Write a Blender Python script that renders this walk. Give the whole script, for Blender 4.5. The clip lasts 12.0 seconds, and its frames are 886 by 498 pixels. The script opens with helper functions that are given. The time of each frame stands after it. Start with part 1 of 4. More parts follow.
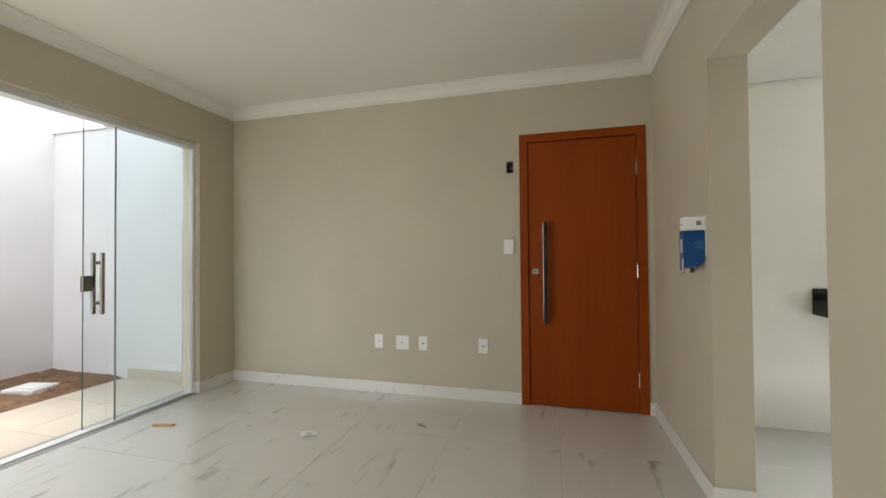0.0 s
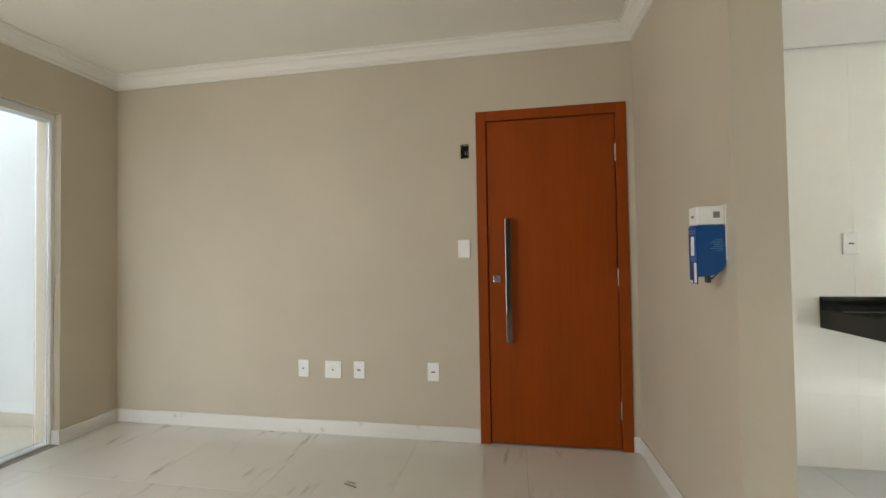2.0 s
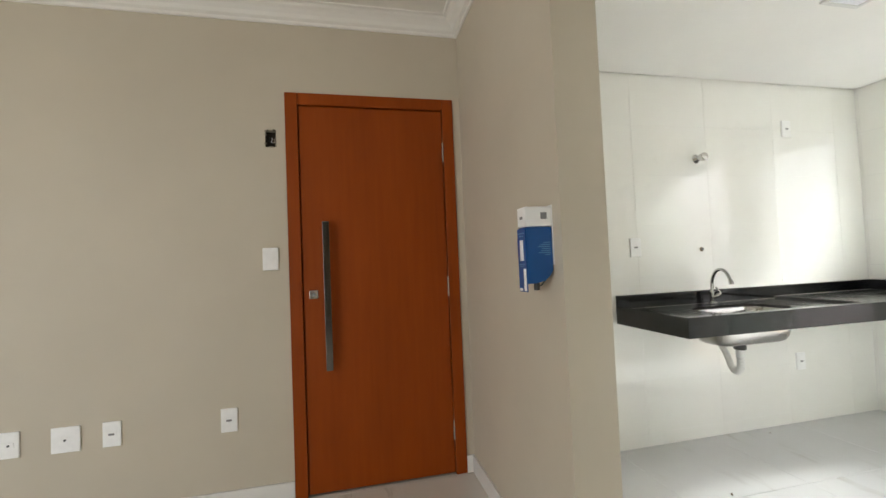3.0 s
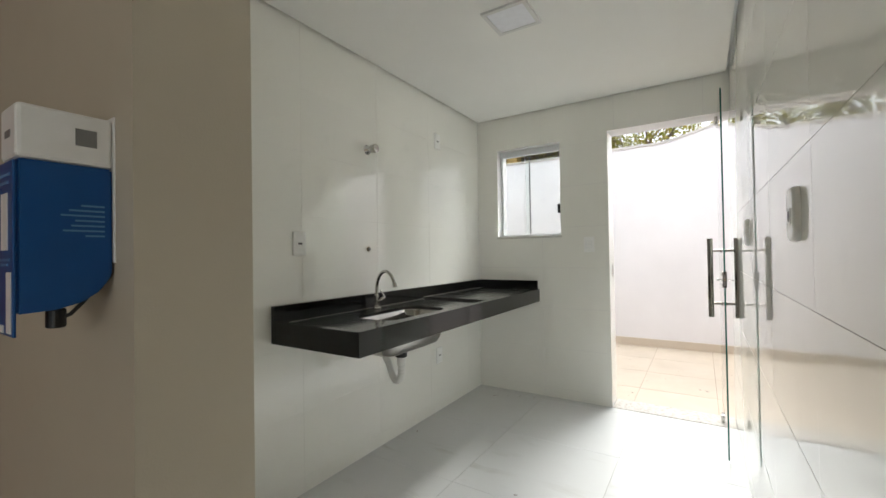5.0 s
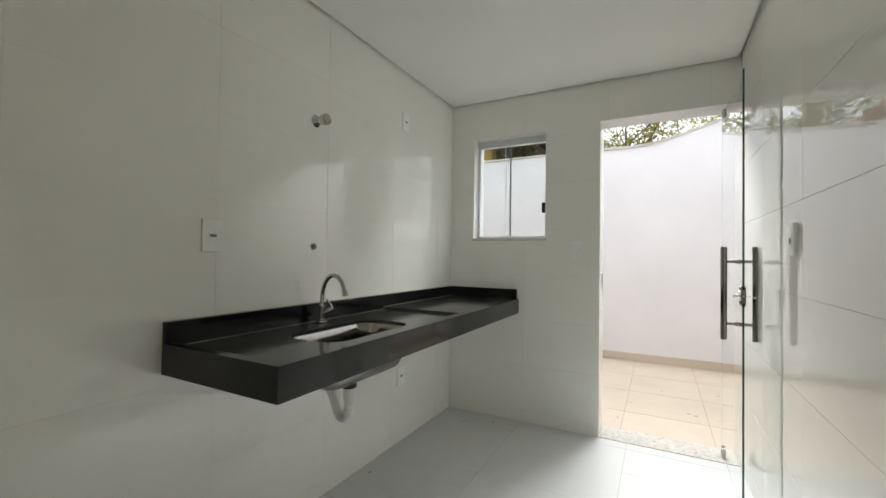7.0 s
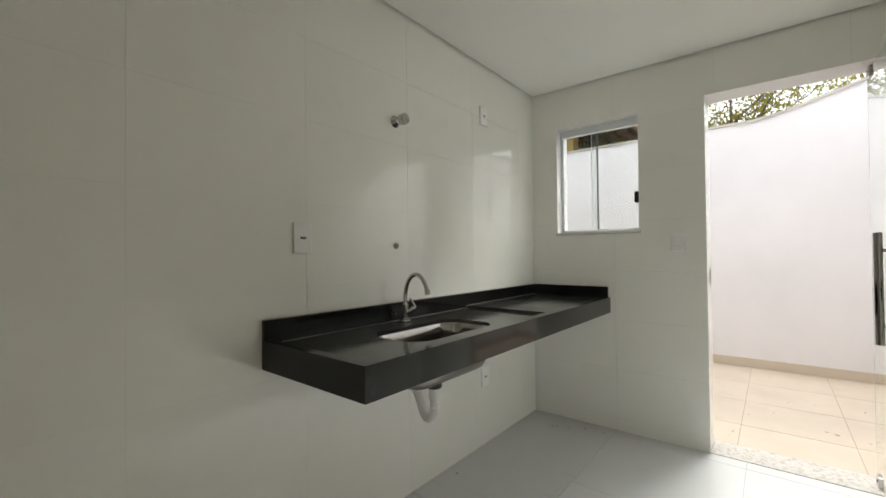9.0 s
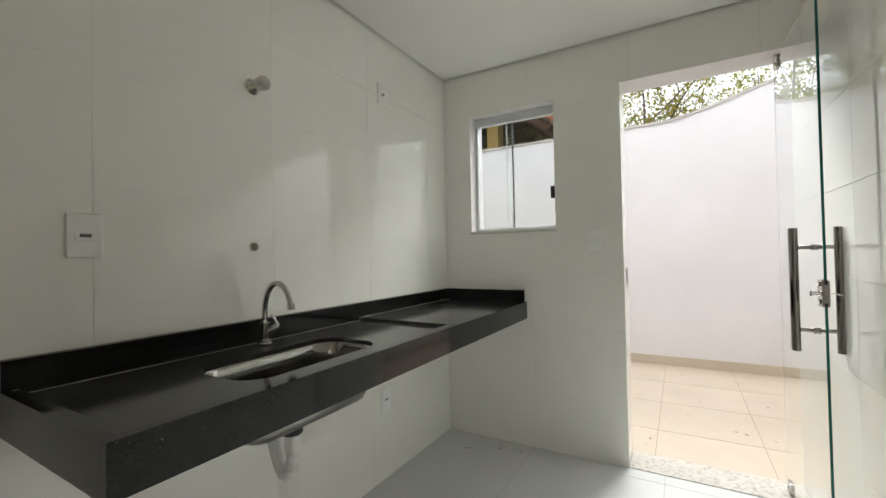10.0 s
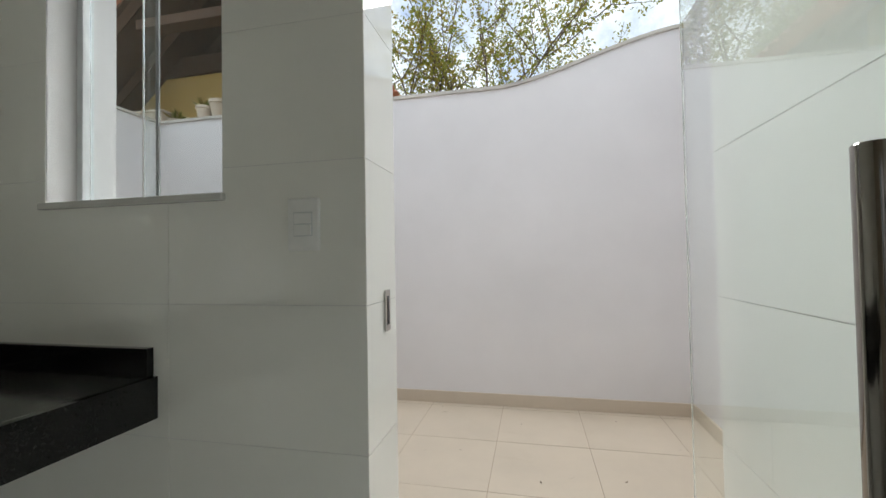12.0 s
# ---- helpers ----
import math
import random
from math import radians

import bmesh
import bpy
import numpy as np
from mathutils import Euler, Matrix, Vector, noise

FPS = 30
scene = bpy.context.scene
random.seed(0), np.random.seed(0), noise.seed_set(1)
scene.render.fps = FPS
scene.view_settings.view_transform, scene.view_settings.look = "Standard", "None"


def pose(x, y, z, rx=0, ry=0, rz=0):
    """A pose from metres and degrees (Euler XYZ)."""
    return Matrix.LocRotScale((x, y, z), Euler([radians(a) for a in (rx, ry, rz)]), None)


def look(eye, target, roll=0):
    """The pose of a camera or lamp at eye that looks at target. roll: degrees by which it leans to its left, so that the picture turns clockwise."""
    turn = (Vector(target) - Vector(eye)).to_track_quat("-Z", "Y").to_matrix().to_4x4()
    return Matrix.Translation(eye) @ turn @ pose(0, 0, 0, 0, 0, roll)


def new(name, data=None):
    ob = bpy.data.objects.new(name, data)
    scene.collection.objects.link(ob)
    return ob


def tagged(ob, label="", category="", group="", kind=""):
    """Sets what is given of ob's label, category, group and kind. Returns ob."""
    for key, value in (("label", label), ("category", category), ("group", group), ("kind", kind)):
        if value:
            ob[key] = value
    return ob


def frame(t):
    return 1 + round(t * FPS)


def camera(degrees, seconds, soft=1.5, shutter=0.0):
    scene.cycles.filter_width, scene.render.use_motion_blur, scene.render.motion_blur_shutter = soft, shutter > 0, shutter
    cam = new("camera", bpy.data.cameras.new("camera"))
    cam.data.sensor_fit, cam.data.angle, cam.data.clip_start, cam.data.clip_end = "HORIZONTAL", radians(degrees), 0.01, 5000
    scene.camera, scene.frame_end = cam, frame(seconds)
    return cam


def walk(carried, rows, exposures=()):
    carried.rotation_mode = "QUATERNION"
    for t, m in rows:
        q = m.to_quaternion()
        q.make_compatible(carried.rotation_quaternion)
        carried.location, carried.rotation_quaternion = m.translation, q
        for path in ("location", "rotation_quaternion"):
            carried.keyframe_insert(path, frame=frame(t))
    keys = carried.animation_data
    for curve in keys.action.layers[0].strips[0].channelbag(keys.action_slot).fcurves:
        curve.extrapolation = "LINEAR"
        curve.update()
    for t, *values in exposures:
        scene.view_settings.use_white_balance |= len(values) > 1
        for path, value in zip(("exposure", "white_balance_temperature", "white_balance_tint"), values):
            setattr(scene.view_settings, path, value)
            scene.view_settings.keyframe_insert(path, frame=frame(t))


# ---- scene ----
cam = camera(94.8, 12.0)
PATH = [
    (0, (0.71, 0.852, 1.184), (0.187, 2.782, 1.216), -0.5),
    (0.5, (0.663, 1.026, 1.18), (0.154, 2.96, 1.208), 0.1),
    (1, (0.609, 1.18, 1.187), (0.105, 3.115, 1.216), 0.3),
    (1.5, (0.632, 1.342, 1.195), (0.147, 3.282, 1.225), -0.1),
    (2, (0.676, 1.501, 1.193), (0.341, 3.472, 1.237), -0.9),
    (2.5, (0.667, 1.675, 1.185), (0.673, 3.674, 1.255), -1.7),
    (3, (0.777, 1.868, 1.19), (1.217, 3.817, 1.26), -2.4),
    (3.5, (0.857, 2.058, 1.2), (1.777, 3.833, 1.266), -2.5),
    (3.7, (0.907, 2.106, 1.187), (1.973, 3.797, 1.242), -3.1),
    (5.3, (1.266, 2.462, 1.17), (3.005, 3.449, 1.196), -0.5),
    (5.5, (1.319, 2.483, 1.167), (3.074, 3.442, 1.19), -0.5),
    (6, (1.46, 2.561, 1.17), (3.236, 3.482, 1.185), -0.1),
    (6.5, (1.557, 2.623, 1.175), (3.34, 3.529, 1.194), 0.3),
    (7, (1.603, 2.658, 1.174), (3.37, 3.595, 1.21), 0.8),
    (7.5, (1.598, 2.693, 1.175), (3.314, 3.719, 1.223), 0.8),
    (7.7, (1.594, 2.701, 1.176), (3.278, 3.779, 1.227), 0.7),
    (9.3, (1.698, 2.707, 1.168), (3.248, 3.971, 1.193), -0.7),
    (9.5, (1.794, 2.719, 1.181), (3.384, 3.933, 1.2), -1.0),
    (10, (2.065, 2.742, 1.167), (3.795, 3.745, 1.197), -1.2),
    (10.5, (2.424, 2.709, 1.168), (4.265, 3.49, 1.202), -1.1),
    (11, (2.818, 2.682, 1.149), (4.723, 3.289, 1.184), -1.0),
    (11.5, (3.231, 2.668, 1.15), (5.17, 3.154, 1.191), -0.9),
    (12, (3.635, 2.652, 1.151), (5.589, 3.076, 1.195), -1.0),
]
EXPOSURES = [(0.0, 1.9, 6450, 6), (1.5, 2.04, 6500, 7), (2.5, 2.22, 6500, 7), (3.5, 2.05, 6150, 8), (4.5, 1.42, 6300, 7), (5.5, 1.04, 6450, 6), (7.0, 0.9, 6400, 6), (9.5, 0.96, 6600, 6), (11.0, 0.53, 6300, 4), (12.0, 0.24, 6300, 4)]
walk(cam, [(t, look(eye, target, roll)) for t, eye, target, roll in PATH], EXPOSURES)

# ---- world, sun, light ----
world = bpy.data.worlds.new("world")
scene.world = world
world.use_nodes = True
wn, wl = world.node_tree.nodes, world.node_tree.links
wn.clear()
SUN_EL, SUN_AZ = 74.0, 0.0
sky = wn.new("ShaderNodeTexSky")
sky.sky_type = "NISHITA"
sky.sun_disc = False
sky.sun_elevation, sky.sun_rotation = radians(SUN_EL), radians(SUN_AZ)
sky.dust_density = 2.0
wco = wn.new("ShaderNodeTexCoord")
wnoise = wn.new("ShaderNodeTexNoise")
wnoise.inputs["Scale"].default_value, wnoise.inputs["Detail"].default_value = 3.2, 9.0
wnoise.inputs["Roughness"].default_value = 0.58
wramp = wn.new("ShaderNodeValToRGB")
wramp.color_ramp.elements[0].position, wramp.color_ramp.elements[1].position = 0.34, 0.50
cloud = wn.new("ShaderNodeMix")
cloud.data_type = "RGBA"
cloud.inputs["B"].default_value = (7.2, 7.4, 7.8, 1)
wbg = wn.new("ShaderNodeBackground")
wbg.inputs["Strength"].default_value = 0.148
wout = wn.new("ShaderNodeOutputWorld")
wl.new(wco.outputs["Generated"], wnoise.inputs["Vector"])
wl.new(wnoise.outputs["Fac"], wramp.inputs["Fac"])
wl.new(wramp.outputs["Color"], cloud.inputs["Factor"])
wl.new(sky.outputs["Color"], cloud.inputs["A"])
wl.new(cloud.outputs["Result"], wbg.inputs["Color"])
wl.new(wbg.outputs["Background"], wout.inputs["Surface"])

sun = new("sun", bpy.data.lights.new("sun", "SUN"))
sun.data.energy, sun.data.angle, sun.data.color = 0.9, radians(16), (1.0, 0.975, 0.94)
sa = radians(SUN_AZ)
sun_from = Vector((math.sin(sa) * math.cos(radians(SUN_EL)), math.cos(sa) * math.cos(radians(SUN_EL)), math.sin(radians(SUN_EL))))
sun.matrix_world = look(sun_from * 30, (0, 0, 0))

# added lamp as daylight, in the unseen part of the living room's glazed opening
opening_fill = new("opening_fill_lamp", bpy.data.lights.new("opening_fill_lamp", "AREA"))
opening_fill.data.shape, opening_fill.data.size, opening_fill.data.size_y = "RECTANGLE", 1.8, 1.9
opening_fill.data.energy, opening_fill.data.color = 11.0, (1.0, 0.985, 0.96)
opening_fill.matrix_world = look((-2.41, 0.15, 1.08), (0.2, 1.75, 0.9))


# lamp added unseen above the yard, lighting the kitchen steeply through its door
kitchen_fill = new("kitchen_fill_lamp", bpy.data.lights.new("kitchen_fill_lamp", "AREA"))
kitchen_fill.data.shape, kitchen_fill.data.size, kitchen_fill.data.size_y = "RECTANGLE", 1.5, 0.9
kitchen_fill.data.energy, kitchen_fill.data.color, kitchen_fill.data.spread = 24.0, (1.0, 0.985, 0.958), radians(60)
kitchen_fill.matrix_world = look((6.52, 2.72, 3.62), (4.53, 2.63, 1.80))

# light goes on bouncing between the white tiles
scene.cycles.max_bounces, scene.cycles.diffuse_bounces = 16, 12


# ---- materials ----
def nodes_of(name, rough=0.5, metal=0.0, color=(0.8, 0.8, 0.8), spec=0.5):
    m = bpy.data.materials.new(name)
    m.use_nodes = True
    n, l = m.node_tree.nodes, m.node_tree.links
    b = n["Principled BSDF"]
    b.inputs["Base Color"].default_value = (*color, 1)
    b.inputs["Roughness"].default_value = rough
    b.inputs["Metallic"].default_value = metal
    b.inputs["Specular IOR Level"].default_value = spec
    return m, n, l, b


def position(n, l, scale=(1, 1, 1), shuffle=0.0):
    geo = n.new("ShaderNodeNewGeometry")
    out = geo.outputs["Position"]
    if shuffle:
        info = n.new("ShaderNodeObjectInfo")
        mul = n.new("ShaderNodeVectorMath")
        mul.operation = "MULTIPLY"
        mul.inputs[1].default_value = (shuffle, shuffle * 1.7, shuffle * 0.6)
        l.new(info.outputs["Random"], mul.inputs[0])
        add = n.new("ShaderNodeVectorMath")
        l.new(out, add.inputs[0])
        l.new(mul.outputs[0], add.inputs[1])
        out = add.outputs[0]
    sc = n.new("ShaderNodeVectorMath")
    sc.operation = "MULTIPLY"
    sc.inputs[1].default_value = scale
    l.new(out, sc.inputs[0])
    return sc.outputs[0]


def noise_of(n, l, vec, scale, detail=4.0, rough=0.55, distort=0.0):
    t = n.new("ShaderNodeTexNoise")
    t.inputs["Scale"].default_value, t.inputs["Detail"].default_value = scale, detail
    t.inputs["Roughness"].default_value, t.inputs["Distortion"].default_value = rough, distort
    l.new(vec, t.inputs["Vector"])
    return t.outputs["Fac"]


def ramp(n, l, fac, stops):
    r = n.new("ShaderNodeValToRGB")
    e = r.color_ramp.elements
    while len(e) < len(stops):
        e.new(0.5)
    for k, (p, c) in zip(e, stops):
        k.position, k.color = p, (*c, 1) if len(c) == 3 else c
    l.new(fac, r.inputs["Fac"])
    return r.outputs["Color"]


def blend(n, l, fac, a, b, how="MIX"):
    m = n.new("ShaderNodeMix")
    m.data_type, m.blend_type = "RGBA", how
    for sock, v in (("Factor", fac), ("A", a), ("B", b)):
        if isinstance(v, (int, float)):
            m.inputs[sock].default_value = v
        elif isinstance(v, tuple):
            m.inputs[sock].default_value = (*v, 1)
        else:
            l.new(v, m.inputs[sock])
    return m.outputs["Result"]


def bump(n, l, b, height, strength, dist=0.002):
    k = n.new("ShaderNodeBump")
    k.inputs["Strength"].default_value, k.inputs["Distance"].default_value = strength, dist
    l.new(height, k.inputs["Height"])
    l.new(k.outputs["Normal"], b.inputs["Normal"])


def mapped(n, l, fac, lo, hi):
    k = n.new("ShaderNodeMapRange")
    k.inputs["To Min"].default_value, k.inputs["To Max"].default_value = lo, hi
    l.new(fac, k.inputs["Value"])
    return k.outputs["Result"]


def paint(name, color, rough=0.6, grain=0.35, stain=0.06):
    m, n, l, b = nodes_of(name, rough, color=color)
    p = position(n, l)
    big = noise_of(n, l, p, 1.3, 5)
    dark = tuple(c * (1 - stain) for c in color)
    light = tuple(min(1, c * (1 + stain * 0.5)) for c in color)
    l.new(ramp(n, l, big, [(0.3, dark), (0.7, light)]), b.inputs["Base Color"])
    fine = noise_of(n, l, p, 260, 3)
    mid = noise_of(n, l, p, 22, 3)
    bump(n, l, b, blend(n, l, 0.35, fine, mid), grain, 0.0012)
    l.new(mapped(n, l, mid, rough - 0.06, rough + 0.08), b.inputs["Roughness"])
    return m


def stone(name, base, vein, rough, veins=0.7, shuffle=9.0, cloudy=0.05, spec=0.5):
    """Polished porcelain: pale ground, soft clouds and a few thin drifting veins."""
    m, n, l, b = nodes_of(name, rough, color=base, spec=spec)
    p = position(n, l, (1, 1, 1), shuffle)
    warp = n.new("ShaderNodeTexNoise")
    warp.inputs["Scale"].default_value, warp.inputs["Detail"].default_value = 2.2, 2
    l.new(p, warp.inputs["Vector"])
    mix = n.new("ShaderNodeVectorMath")
    mix.operation = "MULTIPLY_ADD"
    mix.inputs[1].default_value = (0.16, 0.16, 0.16)
    l.new(warp.outputs["Color"], mix.inputs[0])
    l.new(p, mix.inputs[2])
    rot = n.new("ShaderNodeMapping")
    rot.inputs["Rotation"].default_value = (0.0, 0.0, 0.42)
    rot.inputs["Scale"].default_value = (11.0, 1.5, 11.0)
    l.new(mix.outputs[0], rot.inputs["Vector"])
    fac = noise_of(n, l, rot.outputs[0], 1.0, 3.0, 0.5)
    thin = ramp(n, l, fac, [(0.60, (0, 0, 0)), (0.68, (0.5, 0.5, 0.5)), (0.76, (1, 1, 1))])
    mask = ramp(n, l, noise_of(n, l, p, 2.6, 2), [(0.46, (0, 0, 0)), (0.60, (1, 1, 1))])
    amount = n.new("ShaderNodeMath")
    amount.operation = "MULTIPLY"
    l.new(thin, amount.inputs[0])
    l.new(mask, amount.inputs[1])
    scaled = n.new("ShaderNodeMath")
    scaled.operation = "MULTIPLY"
    scaled.inputs[1].default_value = veins
    l.new(amount.outputs[0], scaled.inputs[0])
    ground = ramp(n, l, noise_of(n, l, p, 2.4, 6, 0.6), [(0.3, tuple(c * (1 - cloudy) for c in base)), (0.7, base)])
    l.new(blend(n, l, scaled.outputs[0], ground, vein), b.inputs["Base Color"])
    smear = noise_of(n, l, position(n, l), 3.5, 6, 0.65)
    l.new(mapped(n, l, smear, rough * 0.5, rough * 1.8), b.inputs["Roughness"])
    return m


def metal(name, color, rough, streak=False):
    m, n, l, b = nodes_of(name, rough, 1.0, color)
    p = position(n, l, (1, 1, 0.03) if streak else (1, 1, 1))
    f = noise_of(n, l, p, 240 if streak else 30, 3)
    l.new(mapped(n, l, f, rough * 0.6, rough * 1.6), b.inputs["Roughness"])
    return m


def plastic(name, color, rough=0.3):
    m, n, l, b = nodes_of(name, rough, color=color)
    p = position(n, l)
    f = noise_of(n, l, p, 30, 4)
    l.new(ramp(n, l, f, [(0.3, tuple(c * 0.94 for c in color)), (0.7, color)]), b.inputs["Base Color"])
    return m


def wood(name, dark, light, rough=0.38):
    m, n, l, b = nodes_of(name, rough, spec=0.22)
    p = position(n, l, (1, 1, 0.05))
    f = noise_of(n, l, p, 34, 6, 0.6, 0.4)
    g = noise_of(n, l, position(n, l, (1, 1, 0.22)), 4, 4)
    col = ramp(n, l, f, [(0.3, dark), (0.72, light)])
    tone = ramp(n, l, g, [(0.3, (0.82, 0.8, 0.78)), (0.7, (1, 1, 1))])
    l.new(blend(n, l, 1.0, col, tone, "MULTIPLY"), b.inputs["Base Color"])
    pores = noise_of(n, l, position(n, l, (1, 1, 0.02)), 300, 2)
    bump(n, l, b, pores, 0.12, 0.0006)
    l.new(mapped(n, l, g, rough - 0.05, rough + 0.1), b.inputs["Roughness"])
    return m


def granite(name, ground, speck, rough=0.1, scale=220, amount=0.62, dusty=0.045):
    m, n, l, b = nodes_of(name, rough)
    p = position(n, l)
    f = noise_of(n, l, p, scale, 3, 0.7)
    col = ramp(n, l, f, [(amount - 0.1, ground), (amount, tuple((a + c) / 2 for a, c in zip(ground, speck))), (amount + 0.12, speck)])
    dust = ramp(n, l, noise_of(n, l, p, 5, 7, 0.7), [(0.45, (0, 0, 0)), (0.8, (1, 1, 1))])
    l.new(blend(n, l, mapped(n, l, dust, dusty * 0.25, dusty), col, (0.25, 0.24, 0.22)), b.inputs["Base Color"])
    l.new(mapped(n, l, noise_of(n, l, p, 7, 6, 0.7), rough * 0.4, rough * 2.2), b.inputs["Roughness"])
    return m


def glass(name, color=(0.96, 0.99, 0.98)):
    m, n, l, b = nodes_of(name, 0.0, color=color)
    b.inputs["Transmission Weight"].default_value = 1.0
    b.inputs["IOR"].default_value = 1.5
    return m


def ground_stuff(name, a, b2, c, scale=18):
    m, n, l, b = nodes_of(name, 0.95)
    p = position(n, l)
    f = noise_of(n, l, p, scale, 8, 0.7)
    l.new(ramp(n, l, f, [(0.3, a), (0.5, b2), (0.72, c)]), b.inputs["Base Color"])
    bump(n, l, b, f, 0.9, 0.02)
    return m


def leafy(name, a, b2):
    m, n, l, b = nodes_of(name, 0.5)
    geo = n.new("ShaderNodeNewGeometry")
    l.new(ramp(n, l, geo.outputs["Random Per Island"], [(0.0, a), (0.6, b2), (1.0, (0.26, 0.2, 0.04))]), b.inputs["Base Color"])
    tr = n.new("ShaderNodeBsdfTranslucent")
    mixer = n.new("ShaderNodeMixShader")
    mixer.inputs["Fac"].default_value = 0.55
    tint = ramp(n, l, geo.outputs["Random Per Island"], [(0.0, (0.26, 0.31, 0.05)), (0.6, (0.44, 0.42, 0.09)), (1.0, (0.5, 0.36, 0.06))])
    l.new(tint, tr.inputs["Color"])
    l.new(b.outputs["BSDF"], mixer.inputs[1])
    l.new(tr.outputs["BSDF"], mixer.inputs[2])
    l.new(mixer.outputs[0], n["Material Output"].inputs["Surface"])
    return m


GREIGE = paint("greige_wall_paint", (0.53, 0.477, 0.382), 0.62)
WHITE = paint("white_ceiling_paint", (0.86, 0.855, 0.835), 0.7, 0.25, 0.03)
CREAM_PAINT = paint("cream_white_ceiling_paint", (0.75, 0.735, 0.68), 0.7, 0.25, 0.04)
PLASTER = paint("white_moulding_plaster", (0.77, 0.755, 0.71), 0.5, 0.15, 0.03)
YARD_PAINT = paint("white_exterior_paint", (0.70, 0.68, 0.685), 0.75, 0.7, 0.06)
YELLOW = paint("yellow_plaster", (0.62, 0.43, 0.14), 0.75, 0.6, 0.10)
MARBLE = stone("polished_marble_porcelain", (0.66, 0.648, 0.60), (0.26, 0.24, 0.20), 0.03, 1.0, spec=0.9)
PLAIN_MARBLE = stone("faintly_veined_porcelain", (0.68, 0.685, 0.685), (0.45, 0.43, 0.40), 0.035, 0.55, spec=0.8)
SKIRT = stone("marble_skirting", (0.74, 0.73, 0.70), (0.36, 0.33, 0.29), 0.14)
WALL_TILE = stone("glossy_wall_tile", (0.885, 0.88, 0.835), (0.74, 0.73, 0.69), 0.022, 0.2, 9.0, 0.03, 1.0)
BEIGE_TILE = stone("beige_yard_tile", (0.55, 0.47, 0.375), (0.44, 0.36, 0.27), 0.30, 0.3, 9.0, 0.10)
GROUT = paint("tile_grout", (0.62, 0.59, 0.54), 0.85, 0.6, 0.12)
FLOOR_GROUT = paint("floor_grout", (0.34, 0.32, 0.29), 0.85, 0.6, 0.15)
PALE_GROUT = paint("pale_grout", (0.83, 0.82, 0.78), 0.85, 0.6, 0.12)
DARK_CHROME = metal("dark_polished_steel", (0.17, 0.165, 0.16), 0.05)
BROWN_GROUT = paint("beige_grout", (0.40, 0.32, 0.24), 0.9, 0.6, 0.2)
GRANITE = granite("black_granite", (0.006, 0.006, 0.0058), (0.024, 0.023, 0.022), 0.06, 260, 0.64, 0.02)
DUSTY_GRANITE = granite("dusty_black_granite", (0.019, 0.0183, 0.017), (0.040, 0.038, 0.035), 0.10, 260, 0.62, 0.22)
GRANITE.node_tree.nodes["Principled BSDF"].inputs["Specular IOR Level"].default_value = 0.36
PALE_SILL = stone("pale_marble_sill", (0.62, 0.61, 0.58), (0.36, 0.34, 0.31), 0.2, 0.7)
HANDLE_STEEL = metal("polished_handle_steel", (0.30, 0.28, 0.255), 0.08)
SILL_STONE = granite("grey_speckled_stone", (0.60, 0.57, 0.53), (0.36, 0.30, 0.26), 0.30, 45, 0.58, 0.3)
GREY_SILL = granite("grey_stone_sill", (0.30, 0.29, 0.27), (0.16, 0.15, 0.14), 0.35, 90, 0.6)
DOOR_WOOD = wood("varnished_red_wood", (0.275, 0.049, 0.001), (0.305, 0.058, 0.002), 0.42)
STICK_WOOD = wood("raw_pine", (0.42, 0.27, 0.14), (0.60, 0.42, 0.24), 0.7)
DARK_WOOD = wood("dark_roof_timber", (0.06, 0.035, 0.022), (0.13, 0.075, 0.045), 0.7)
CHROME = metal("chrome", (0.75, 0.75, 0.74), 0.07)
STEEL = metal("brushed_steel", (0.56, 0.54, 0.51), 0.20, True)
ALU = plastic("painted_aluminium", (0.70, 0.72, 0.73), 0.35)
POLISHED = metal("polished_steel", (0.36, 0.345, 0.325), 0.12)
COPING = paint("weathered_coping", (0.50, 0.47, 0.42), 0.9, 1.0, 0.3)
SATIN_CHROME = metal("satin_chrome", (0.50, 0.49, 0.465), 0.12)
BRASS = metal("dull_bronze", (0.30, 0.24, 0.17), 0.4)
PLATE = plastic("white_plastic", (0.87, 0.87, 0.86), 0.28)
PVC = plastic("white_pvc", (0.72, 0.72, 0.70), 0.35)
GREY_PLASTIC = plastic("grey_plastic", (0.22, 0.22, 0.22), 0.4)
CREAM = plastic("cream_plastic", (0.66, 0.58, 0.43), 0.45)
BLACK = plastic("black_plastic", (0.012, 0.012, 0.012), 0.4)
BLUE = plastic("blue_card", (0.006, 0.075, 0.27), 0.35)
VIOLET = plastic("violet_blue_card", (0.012, 0.045, 0.22), 0.35)
PALE_BLUE = plastic("pale_blue_print", (0.12, 0.28, 0.50), 0.4)
GLASS = glass("clear_glass", (0.95, 0.988, 0.975))
BLUISH_GLASS = glass("bluish_glass", (0.92, 0.985, 0.995))
GLASS_EDGE, _n, _l, _b = nodes_of("green_glass_edge", 0.12, color=(0.005, 0.11, 0.085))
DIFFUSER = plastic("lamp_diffuser", (0.86, 0.87, 0.93), 0.4)
LAMP_FRAME = plastic("satin_grey_lamp_frame", (0.72, 0.72, 0.72), 0.4)
SOIL = ground_stuff("bare_soil", (0.07, 0.035, 0.018), (0.16, 0.085, 0.045), (0.26, 0.16, 0.09), 14)
EARTH = ground_stuff("dry_ground", (0.10, 0.09, 0.05), (0.16, 0.13, 0.08), (0.22, 0.18, 0.11), 3)
